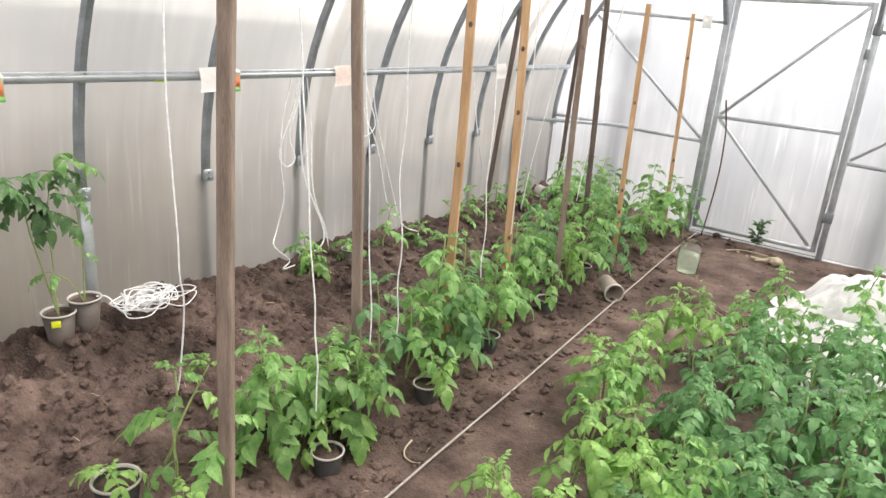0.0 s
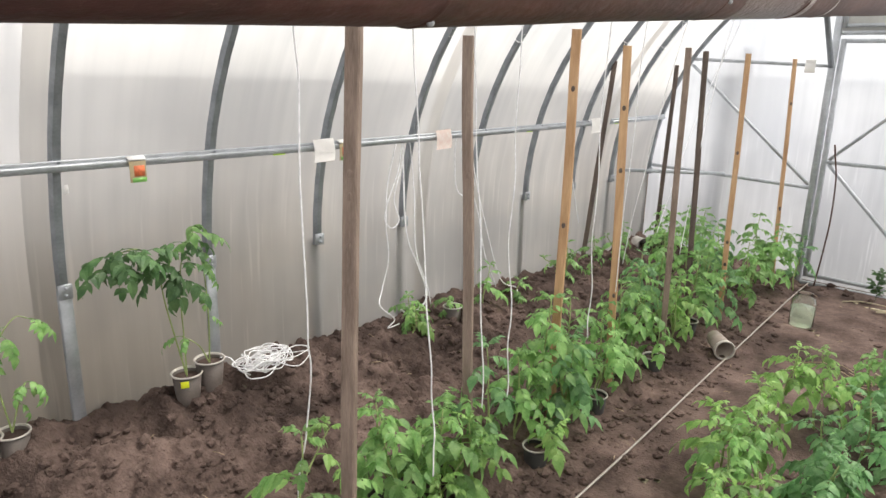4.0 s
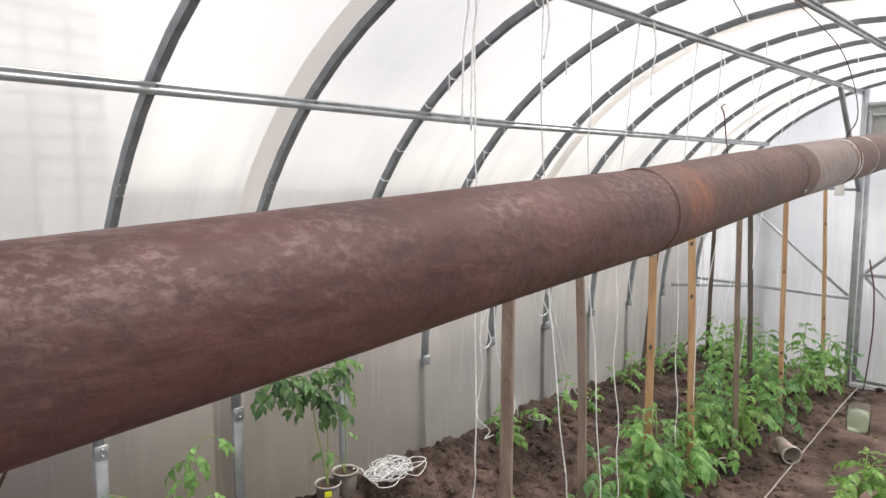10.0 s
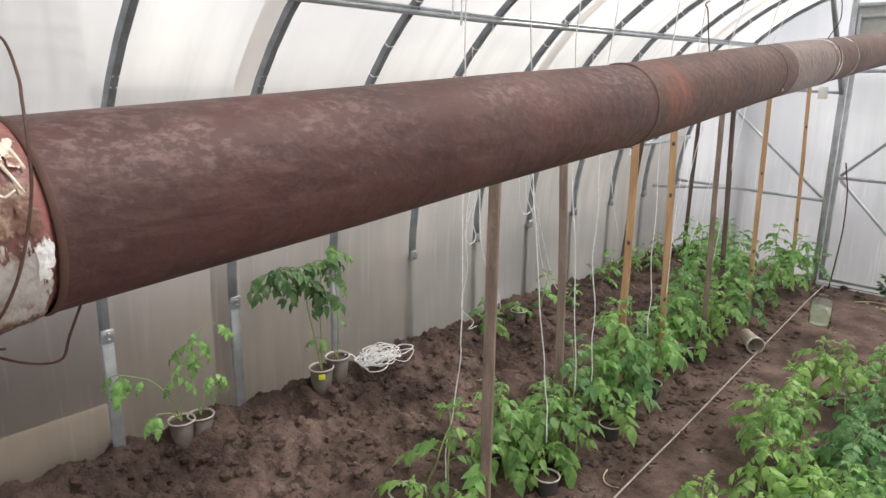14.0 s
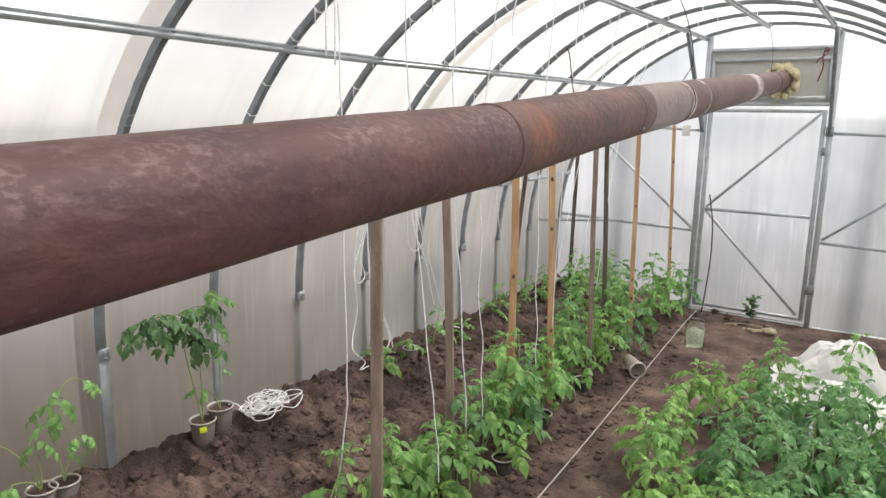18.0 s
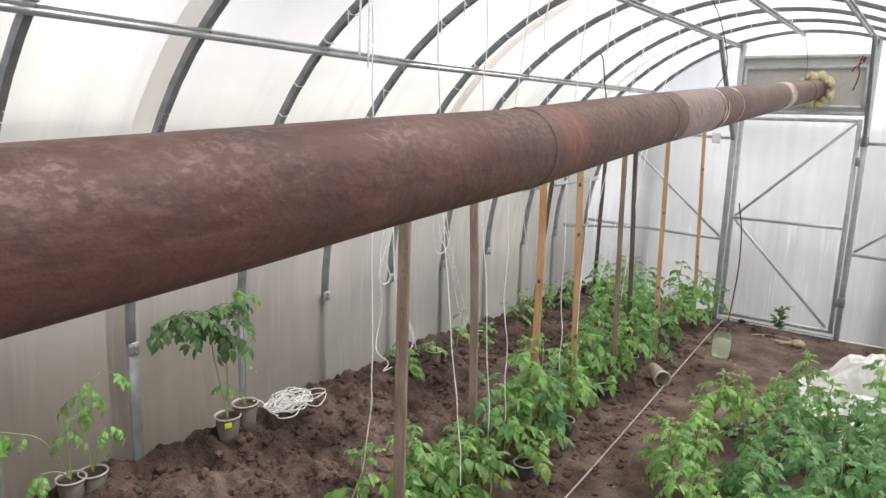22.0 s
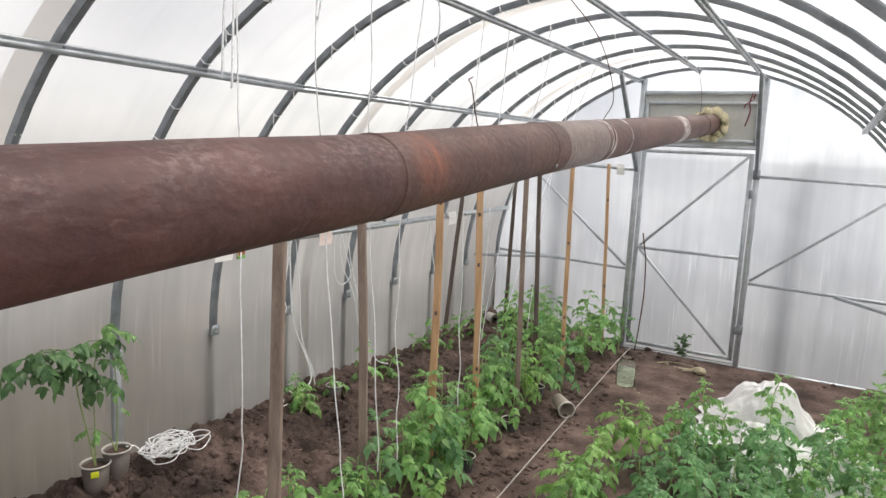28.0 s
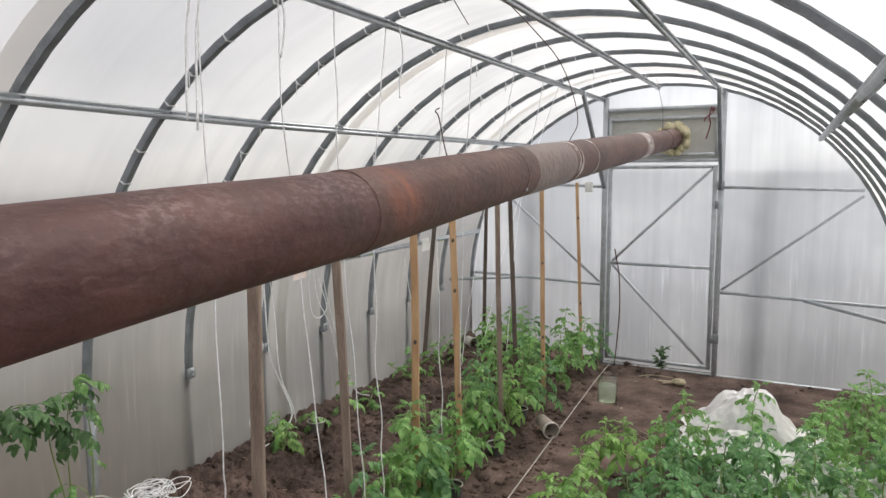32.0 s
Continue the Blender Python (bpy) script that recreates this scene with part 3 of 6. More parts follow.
def rust_material(name, dark, mid, flake, orange=None, scale=6.0):
    """Old stove pipe: brown scale, paler flaking patches that also paint its upper side lighter, fresh rust beside a
    joint.
    """
    m = material(name, dark, 0.6, 0.15, scale=scale, color2=mid, bump=0.45, bump_scale=42, stretch=(1, 0.6, 1))
    n, l = m.node_tree.nodes, m.node_tree.links
    p = n["Principled BSDF"]
    src = p.inputs["Base Color"].links[0].from_socket
    tc = n.new("ShaderNodeTexCoord")

    def over(src, mask, color):
        mix = n.new("ShaderNodeMix")
        mix.data_type = "RGBA"
        l.new(mask, mix.inputs["Factor"])
        l.new(src, mix.inputs["A"])
        mix.inputs["B"].default_value = (*color, 1)
        return mix.outputs["Result"]

    def spots(scale, lo, hi, detail=8.0, stretch=(1, 1, 1), top=1.0):
        mp, t, r = n.new("ShaderNodeMapping"), n.new("ShaderNodeTexNoise"), n.new("ShaderNodeMapRange")
        mp.inputs["Scale"].default_value = stretch
        l.new(tc.outputs["Object"], mp.inputs["Vector"])
        l.new(mp.outputs["Vector"], t.inputs["Vector"])
        t.inputs["Scale"].default_value, t.inputs["Detail"].default_value, t.inputs["Roughness"].default_value = scale, detail, 0.68
        r.inputs["From Min"].default_value, r.inputs["From Max"].default_value, r.inputs["To Max"].default_value = lo, hi, top
        l.new(t.outputs["Fac"], r.inputs["Value"])
        return r.outputs["Result"]
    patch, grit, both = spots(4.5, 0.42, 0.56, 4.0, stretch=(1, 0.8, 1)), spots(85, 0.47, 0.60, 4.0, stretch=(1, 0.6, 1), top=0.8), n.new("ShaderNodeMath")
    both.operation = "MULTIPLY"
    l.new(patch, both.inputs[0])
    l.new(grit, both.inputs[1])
    # flakes held to upward faces, painting in a lighter top and darker underside
    geo, sep, up, flake_light = n.new("ShaderNodeNewGeometry"), n.new("ShaderNodeSeparateXYZ"), n.new("ShaderNodeMapRange"), n.new("ShaderNodeMath")
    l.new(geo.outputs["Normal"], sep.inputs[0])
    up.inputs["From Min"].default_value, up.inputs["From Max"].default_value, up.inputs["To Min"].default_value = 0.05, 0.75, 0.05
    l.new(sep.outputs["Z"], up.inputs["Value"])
    flake_light.operation = "MULTIPLY"
    l.new(both.outputs[0], flake_light.inputs[0])
    l.new(up.outputs["Result"], flake_light.inputs[1])
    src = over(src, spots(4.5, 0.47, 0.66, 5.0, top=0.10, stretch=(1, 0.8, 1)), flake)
    src = over(src, flake_light.outputs[0], flake)
    src = over(src, spots(7, 0.48, 0.70, 5.0, top=0.55, stretch=(1, 0.7, 1)), (0.024, 0.014, 0.013))
    src = over(src, spots(70, 0.60, 0.74, 4.0, top=0.28, stretch=(1, 0.6, 0.9)), tuple(c * 1.6 for c in flake))
    if orange:
        d, r = n.new("ShaderNodeVectorMath"), n.new("ShaderNodeMapRange")
        d.operation = "DISTANCE"
        d.inputs[1].default_value = orange
        l.new(tc.outputs["Object"], d.inputs[0])
        r.inputs["From Min"].default_value, r.inputs["From Max"].default_value = 0.105, 0.02
        l.new(d.outputs["Value"], r.inputs["Value"])
        mul = n.new("ShaderNodeMath")
        mul.operation = "MULTIPLY"
        l.new(r.outputs["Result"], mul.inputs[0])
        l.new(spots(12, 0.38, 0.6, stretch=(1, 2, 1)), mul.inputs[1])
        src = over(src, mul.outputs[0], (0.21, 0.066, 0.032))
    l.new(src, p.inputs["Base Color"])
    return m


def crack_material():
    """Dusty red lead paint, browned and limed in the folds near the joint."""
    m = material("cracked_red_paint", (0.30, 0.072, 0.079), 0.30, 0.0, scale=7, color2=(0.49, 0.165, 0.170), bump=0.12, bump_scale=60)
    n, l = m.node_tree.nodes, m.node_tree.links
    p = n["Principled BSDF"]
    src = p.inputs["Base Color"].links[0].from_socket
    tc = n.new("ShaderNodeTexCoord")

    def stain(src, at, far, near, scale, lo, hi, color, top):
        d, r, t, s, mul, mix = n.new("ShaderNodeVectorMath"), n.new("ShaderNodeMapRange"), n.new("ShaderNodeTexNoise"), n.new("ShaderNodeMapRange"), n.new("ShaderNodeMath"), n.new("ShaderNodeMix")
        d.operation = "DISTANCE"
        d.inputs[1].default_value = at
        l.new(tc.outputs["Object"], d.inputs[0])
        r.inputs["From Min"].default_value, r.inputs["From Max"].default_value, r.inputs["To Max"].default_value = far, near, top
        l.new(d.outputs["Value"], r.inputs["Value"])
        t.inputs["Scale"].default_value, t.inputs["Detail"].default_value, t.inputs["Roughness"].default_value = scale, 8, 0.65
        l.new(tc.outputs["Object"], t.inputs["Vector"])
        s.inputs["From Min"].default_value, s.inputs["From Max"].default_value = lo, hi
        l.new(t.outputs["Fac"], s.inputs["Value"])
        mul.operation = "MULTIPLY"
        l.new(r.outputs["Result"], mul.inputs[0])
        l.new(s.outputs["Result"], mul.inputs[1])
        mix.data_type = "RGBA"
        l.new(mul.outputs[0], mix.inputs["Factor"])
        l.new(src, mix.inputs["A"])
        mix.inputs["B"].default_value = (*color, 1)
        return mix.outputs["Result"]
    src = stain(src, (0.30, -1.60, 1.83), 0.30, 0.10, 10, 0.35, 0.6, (0.36, 0.17, 0.12), 0.75)
    src = stain(src, (0.364, -1.70, 1.69), 0.12, 0.03, 20, 0.42, 0.6, (0.50, 0.36, 0.29), 0.75)
    src = stain(src, (0.35, -1.67, 1.625), 0.115, 0.06, 14, 0.36, 0.50, (0.12, 0.055, 0.035), 1.0)
    l.new(src, p.inputs["Base Color"])
    return m


def ragged(name, a, b, scale, lo, hi, rough_a=0.35, metal_a=0.0, rough_b=0.7, stretch=(1, 1, 1)):
    """Two coverings with a torn border between them."""
    m = material(name, a, rough_a, metal_a, var=0.12, scale=20, bump=0.5, bump_scale=50)
    n, l = m.node_tree.nodes, m.node_tree.links
    p = n["Principled BSDF"]
    src = p.inputs["Base Color"].links[0].from_socket
    tc, mp, t, r, mix = n.new("ShaderNodeTexCoord"), n.new("ShaderNodeMapping"), n.new("ShaderNodeTexNoise"), n.new("ShaderNodeMapRange"), n.new("ShaderNodeMix")
    mp.inputs["Scale"].default_value = stretch
    l.new(tc.outputs["Object"], mp.inputs["Vector"])
    l.new(mp.outputs["Vector"], t.inputs["Vector"])
    t.inputs["Scale"].default_value, t.inputs["Detail"].default_value, t.inputs["Roughness"].default_value = scale, 8, 0.65
    r.inputs["From Min"].default_value, r.inputs["From Max"].default_value = lo, hi
    l.new(t.outputs["Fac"], r.inputs["Value"])
    mix.data_type = "RGBA"
    mix.inputs["B"].default_value = (*b, 1)
    l.new(r.outputs["Result"], mix.inputs["Factor"])
    l.new(src, mix.inputs["A"])
    l.new(mix.outputs["Result"], p.inputs["Base Color"])
    return m


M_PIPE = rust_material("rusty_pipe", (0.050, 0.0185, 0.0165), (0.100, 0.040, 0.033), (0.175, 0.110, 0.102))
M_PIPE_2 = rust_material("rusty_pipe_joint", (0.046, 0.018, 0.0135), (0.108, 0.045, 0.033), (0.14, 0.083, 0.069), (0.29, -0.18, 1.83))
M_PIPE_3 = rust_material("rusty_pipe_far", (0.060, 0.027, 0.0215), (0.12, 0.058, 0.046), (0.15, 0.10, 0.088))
M_CRACK = crack_material()
M_FOIL_WHITE = ragged("bright_torn_foil", (0.88, 0.88, 0.87), (0.62, 0.60, 0.57), 18, 0.52, 0.60, 0.25, 0.1)
M_FOIL_GREY = ragged("dull_torn_foil", (0.46, 0.43, 0.40), (0.24, 0.15, 0.11), 16, 0.50, 0.60, 0.35, 0.2)
M_FLAKE = material("bared_white_primer", (0.70, 0.60, 0.57), 0.6, var=0.12, scale=60)
M_PUTTY_PALE = material("cream_putty", (0.62, 0.52, 0.41), 0.7, scale=40, color2=(0.80, 0.74, 0.64), bump=0.3, bump_scale=90)
M_PUTTY_BROWN = ragged("browned_putty", (0.44, 0.34, 0.25), (0.16, 0.08, 0.055), 26, 0.44, 0.56)
M_SEAM = ragged("worn_seam", (0.70, 0.63, 0.57), (0.34, 0.14, 0.13), 9, 0.40, 0.50)
M_STAIN = ragged("browned_red_paint", (0.30, 0.105, 0.095), (0.13, 0.065, 0.05), 9, 0.42, 0.6)
M_PUTTY = ragged("old_putty", (0.74, 0.66, 0.55), (0.27, 0.13, 0.09), 22, 0.50, 0.56, stretch=(1, 0.6, 1.4))
M_LIME = ragged("white_lime_band", (0.50, 0.46, 0.43), (0.13, 0.07, 0.055), 16, 0.43, 0.56)
M_PALE = ragged("pale_scaled_steel", (0.150, 0.102, 0.082), (0.085, 0.044, 0.033), 7, 0.40, 0.58, stretch=(1, 0.4, 1))
M_WOOL = material("yellow_mineral_wool", (0.42, 0.36, 0.20), 0.95, scale=14, color2=(0.70, 0.64, 0.44), bump=0.9, bump_scale=60)


BEND_R = 0.272                                   # the elbow's bend: axis radius and centre
BEND = Vector((0.270, -1.565, 1.717 - BEND_R))


def elbow_at(a, t, out=0.0):
    """A point of the pleated elbow: a degrees round the bend, t degrees round the tube from its outer side."""
    tt = (t + 180) % 360 - 180
    ar, tr, lap = math.radians(a), math.radians(t), abs(tt)
    r = 0.0938 + out
    if a > 20:
        for first, begin, full in ((22.4, 24, 0.0125), (27.4, 46, 0.0130)):
            d = (a - first + 5) % 10 - 5
            if a < first - 4:
                continue
            grow = max(0.0, min(1.0, (lap - begin - 4 * math.sin(a)) / 62)) ** 0.75
            r -= full * grow * (max(0.0, 1 - d / 4.4) ** 1.15 if d > 0 else max(0.0, 1 + d / 0.9))
    d_out = Vector((0, -math.sin(ar), math.cos(ar)))
    return BEND + d_out * (BEND_R + r * math.cos(tr)) + Vector((r * math.sin(tr), 0, 0))


def ragged_patch(name, parent, mat, a0, a1, t0, t1, off, lim, n, label=""):
    """A thin torn covering on the elbow between two angles each way."""
    keep, ids, vs = [], {}, []
    for i in range(n):
        for j in range(n):
            u, v = (i + 0.5) / n, (j + 0.5) / n
            edge = min(1, 5 * min(u, 1 - u)) * min(1, 4 * min(v, 1 - v))
            a, t = a0 + (a1 - a0) * u, t0 + (t1 - t0) * v
            f = edge + 0.55 * noise.noise((a * 0.8, t * 0.15, off * 900)) + 0.35 * noise.noise((a * 2.4, t * 0.22, 5)) + 0.15 * noise.noise((a * 7, t * 0.5, 2)) + 0.14 * noise.noise((a * 9, t * 2.2, 6))
            if f > lim:
                keep.append((i, j))
    faces = []
    for i, j in keep:
        q = []
        for di, dj in ((0, 0), (1, 0), (1, 1), (0, 1)):
            key = (i + di, j + dj)
            if key not in ids:
                a, t = a0 + (a1 - a0) * key[0] / n, t0 + (t1 - t0) * key[1] / n
                ids[key] = len(vs)
                vs.append(elbow_at(a + 0.06 * noise.noise((a * 7, t * 2, 3)), t + 0.3 * noise.noise((a * 6, t, 8)), off + 0.0007 * noise.noise((a * 1.5, t * 0.3, 2))))
            q.append(ids[key])
        faces.append(q)
    if not faces:
        return
    me = bpy.data.meshes.new(name)
    me.from_pydata(vs, [], faces)
    for p in me.polygons:
        p.use_smooth = True
    link(name, me, mat, parent, label)


def build_pipe():
    pipe = thing("flue_pipe", (0.2, 0, 1.8), "long rusty brown steel flue pipe slung on wires", "flue pipe")
    pipe.location = (0, 0, 0)
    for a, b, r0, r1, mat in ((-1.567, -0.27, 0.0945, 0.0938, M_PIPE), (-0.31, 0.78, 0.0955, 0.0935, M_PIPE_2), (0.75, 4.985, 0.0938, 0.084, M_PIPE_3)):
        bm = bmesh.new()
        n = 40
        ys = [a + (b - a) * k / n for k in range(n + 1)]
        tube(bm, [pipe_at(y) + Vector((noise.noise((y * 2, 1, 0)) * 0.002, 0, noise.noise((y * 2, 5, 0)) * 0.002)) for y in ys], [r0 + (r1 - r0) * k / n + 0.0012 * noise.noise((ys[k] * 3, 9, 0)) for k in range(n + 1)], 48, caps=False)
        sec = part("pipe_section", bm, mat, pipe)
        bm = bmesh.new()
        tube(bm, [pipe_at(a - 0.003), pipe_at(a), pipe_at(a + 0.004)], [r0 - 0.001, r0 + 0.0014, r0 + 0.0004], 48, caps=False)
        part("joint_lip", bm, M_PIPE_3 if a > -1 else M_WIRE, sec)
    for y0, y1, r, mat, nm in ((0.84, 1.41, 0.0935, M_PALE, "pale_scale"), (1.43, 1.51, 0.0928, M_LIME, "lime_band"), (1.78, 1.80, 0.0918, M_LIME, "lime_band"), (3.15, 3.40, 0.0888, M_LIME, "lime_band")):
        bm = bmesh.new()
        tube(bm, [pipe_at(y0 + (y1 - y0) * k / 6) for k in range(7)], [r + (0.0012 if 0 < k < 6 else -0.001) for k in range(7)], 40, caps=False)
        part(nm, bm, mat, pipe)
    for y, ang in ((-0.30, -1.2), (0.77, -0.6), (0.77, -1.9)):
        c = pipe_at(y)
        bm = bmesh.new()
        bmesh.ops.create_uvsphere(bm, u_segments=8, v_segments=6, radius=0.006, matrix=Matrix.Translation(c + Vector((math.cos(ang), 0, math.sin(ang))) * 0.096))
        part("screw", bm, M_ZINC, pipe)
    # pleated elbow turning down to the stove
    bm = bmesh.new()
    turns, sides = 240, 80
    rings = []
    for k in range(turns + 1):
        rings.append([bm.verts.new(elbow_at(2 + 94 * k / turns, 360 * j / sides)) for j in range(sides)])
    for a, b in zip(rings, rings[1:]):
        for j in range(sides):
            bm.faces.new((a[j], a[(j + 1) % sides], b[(j + 1) % sides], b[j]))
    elbow = part("elbow", bm, M_CRACK, pipe, "pleated elbow in cracked red paint")
    bm = bmesh.new()
    tube(bm, [elbow_at(20 + 76 * k / 40, -4, 0.001) for k in range(41)], 0.0034, 6)
    part("seam", bm, M_SEAM, elbow, "pale lock seam")
    bm = bmesh.new()
    low = BEND + Vector((0, -BEND_R, 0))
    tube(bm, [Vector((low.x, low.y - 0.002, z)) for z in (low.z - 0.028, 1.0, 0.6, 0.2, 0.0)], 0.0925, 40, caps=False)
    part("stove_pipe", bm, M_CRACK, pipe)
    # flaws in the paint
    cr = random.Random(31)
    lines = [[(34, 34), (36, 42), (39, 45), (40, 56), (38, 64)], [(32, 38), (36, 43), (35, 52), (32, 62), (30, 74), (28, 88)], [(30.5, 42), (31, 52), (28.5, 60), (27, 68), (24, 72)],
             [(26, 41), (26, 52), (25.5, 62), (26.5, 70), (30, 73)], [(25.5, 62), (22, 66), (21.5, 74)], [(43.5, 44), (43.5, 52), (42, 60), (41.5, 67), (39.5, 76)], [(45.5, 48), (43.5, 52)], [(43.5, 52), (46, 60)],
             [(57, 57), (57, 66), (54.5, 76), (54, 93)], [(59, 62), (57, 68), (57.5, 80)], [(39, 66), (36, 70), (33, 78), (31.5, 90)], [(22.5, 44), (22, 56), (23.5, 66)]]
    for _ in range(70):
        ca, ct, sa, st = cr.choice(((26, 72, 4, 12), (33, 76, 5, 14), (40, 74, 4, 13), (55, 84, 4, 10), (48, 86, 5, 9), (24, 92, 3, 8)))
        p = [(cr.gauss(ca, sa), cr.gauss(ct, st))]
        h = cr.uniform(0, 6.28)
        for _ in range(cr.randint(2, 5)):
            h += cr.uniform(-0.9, 0.9)
            p.append((p[-1][0] + 1.5 * math.cos(h), p[-1][1] + 4.5 * math.sin(h)))
        lines.append(p)
    for n, ln in enumerate(lines):
        pts = [(p.x, p.y) for p in smooth_line([(a, t, 0) for a, t in ln], 4)]
        pts = [(max(20.5, a + 0.25 * noise.noise((a * 2, t, 1))), t + 0.9 * noise.noise((a, t * 0.7, 4))) for a, t in pts]
        bm = bmesh.new()
        r = 0.00050 if n < 12 else cr.uniform(0.00020, 0.00036)
        tube(bm, [elbow_at(a, t, 0.0003) for a, t in pts], [r * (0.55 + 0.6 * math.sin(math.pi * k / (len(pts) - 1))) for k in range(len(pts))], 5)
        part("paint_crack", bm, M_FLAKE, elbow)
    for a, t, da, dt, lim in ((25.5, 62, 1.4, 4, 0.45), (24, 78, 1.0, 7, 0.55), (54.8, 78, 1.0, 5, 0.5), (33.6, 84, 0.6, 10, 0.5), (29.2, 90, 0.6, 9, 0.5), (38.8, 84, 0.6, 10, 0.5), (44.0, 84, 0.5, 10, 0.5), (49.0, 90, 0.5, 8, 0.5), (39, 62, 0.8, 3, 0.5), (22, 30, 0.8, 3, 0.55), (49, 22, 0.6, 4, 0.55)):
        ragged_patch("paint_flake", elbow, M_FLAKE, a - da, a + da, t - dt, t + dt, 0.0005, lim + 0.5, 40)
    # sleeve, torn foil and putty round the joint
    bm = bmesh.new()
    rr = [[bm.verts.new(elbow_at(a, 360 * j / 72, o)) for j in range(72)] for a, o in ((-3, -0.010), (-0.6, -0.008), (0.6, -0.003), (1.4, 0.0005), (4, 0.002), (8, 0.0022), (12, 0.0022), (16, 0.0022), (18.6, 0.0024), (19.4, 0.0028), (19.9, 0.0005))]
    for p, q in zip(rr, rr[1:]):
        for j in range(72):
            bm.faces.new((p[j], p[(j + 1) % 72], q[(j + 1) % 72], q[j]))
    sleeve = part("sleeve", bm, M_STAIN, pipe, "browned red sleeve at the joint")
    for nm, mat, a0, a1, t0, t1, off, lim, lab in (("foil", M_FOIL_WHITE, 7.5, 19.3, 47, 92, 0.0036, 0.50, "bright torn foil"), ("foil", M_FOIL_GREY, 0.6, 19.3, 86, 150, 0.0032, 0.45, "dull torn foil"), ("foil", M_FOIL_GREY, 0.5, 19.3, 140, 300, 0.0030, 0.4, ""),
                                               ("foil", M_FOIL_WHITE, 0.6, 4.6, 88, 116, 0.0040, 0.62, ""), ("putty", M_PUTTY, 0.6, 19.2, 8, 50, 0.0044, 0.86, "cream putty"), ("putty", M_PUTTY, 1.0, 8.5, 30, 58, 0.0052, 0.88, ""), ("putty", M_PUTTY_BROWN, 1.2, 10.5, 54, 92, 0.0046, 0.68, "browned putty")):
        ragged_patch(nm, sleeve, mat, a0, a1, t0, t1, off, lim, 170, lab)
    for ln in ([(10.5, 42), (11.0, 50), (12.4, 62)], [(8.6, 44), (8.4, 54), (6.5, 66), (4.5, 64)], [(5.5, 44), (4.6, 54), (3.4, 66)], [(13, 40), (13.2, 47), (14, 53)], [(3, 42), (2.2, 54)], [(15, 30), (18.4, 24)]):
        bm = bmesh.new()
        p = [elbow_at(q.x, q.y, 0.0042) for q in smooth_line([(a, t, 0) for a, t in ln], 5)]
        tube(bm, p, [0.0019 * (1 - 0.5 * k / len(p)) for k in range(len(p))], 6)
        part("putty_drip", bm, M_PUTTY_PALE, sleeve)
    # mineral wool stuffed round the pipe at the vent
    wr = random.Random(3)
    wool = thing("wool_packing", pipe_at(4.93), "yellow mineral wool packed round the flue pipe at the vent", "mineral wool")
    for k in range(46):
        t = 2 * math.pi * k / 46
        rad = 0.098 + wr.uniform(-0.01, 0.03)
        bm = bmesh.new()
        for v in bmesh.ops.create_icosphere(bm, subdivisions=2, radius=wr.uniform(0.02, 0.042))["verts"]:
            v.co += Vector([wr.uniform(-0.008, 0.008) for _ in range(3)])
        o = part("tuft", bm, M_WOOL, wool)
        o.location = (math.cos(t) * rad, wr.uniform(-0.05, 0.03), math.sin(t) * rad)


build_pipe()


def wire_thing(name, pieces, r, mat, label, category, group=""):
    """A thing made of several bent strands, each a part."""
    t = thing(name, pieces[0][0], label, category, group)
    base = Vector(pieces[0][0])
    for p in pieces:
        bm = bmesh.new()
        tube(bm, [Vector(q) - base for q in p], r, 6)
        part("strand", bm, mat, t)
    return t


def ring_round(y, r, a0, a1, skew=0.0, n=18):
    c = pipe_at(max(-1.565, y))
    return [c + Vector((math.cos(a0 + (a1 - a0) * k / n) * r, y - c.y + skew * math.sin(a0 + (a1 - a0) * k / n), math.sin(a0 + (a1 - a0) * k / n) * r)) for k in range(n + 1)]


kn = Vector((0.270, -1.620, 1.855))
wire_thing("hanger_wire", [
    smooth_line([kn, (0.272, -1.627, 1.895), (0.268, -1.638, 1.952), (0.270, -1.656, 2.018), (0.20, -1.640, 2.320), (0.06, -1.620, 2.600)]),
    smooth_line([kn, (0.262, -1.612, 1.885), (0.266, -1.624, 1.920), (0.262, -1.644, 1.985), (0.21, -1.630, 2.320), (0.07, -1.620, 2.600)]),
    smooth_line([kn, (0.276, -1.613, 1.872), (0.262, -1.618, 1.893), (0.272, -1.633, 1.896), (0.270, -1.643, 1.890), (0.270, -1.650, 1.898), (0.270, -1.655, 1.910), (0.270, -1.658, 1.930)]),
    smooth_line([(0.270, -1.642, 1.893), (0.270, -1.652, 1.890), (0.270, -1.661, 1.876)]),
    smooth_line([kn, (0.268, -1.606, 1.872), (0.270, -1.580, 1.879), (0.272, -1.559, 1.881), (0.305, -1.560, 1.850), (0.340, -1.570, 1.830), (0.366, -1.578, 1.800), (0.374, -1.583, 1.757), (0.372, -1.597, 1.700), (0.356, -1.610, 1.660), (0.320, -1.618, 1.630), (0.285, -1.612, 1.605), (0.255, -1.590, 1.590)]),
    smooth_line([(0.270, -1.633, 1.618), (0.280, -1.604, 1.594), (0.280, -1.574, 1.577), (0.270, -1.546, 1.570), (0.270, -1.536, 1.592), (0.270, -1.521, 1.623)]),
    smooth_line([kn, (0.270, -1.622, 1.840), (0.270, -1.625, 1.803)]),
], 0.0014, M_WIRE, "twisted rusty wire holding the flue pipe from the ridge", "wire", "hanger wires")
p = pipe_at(1.5)
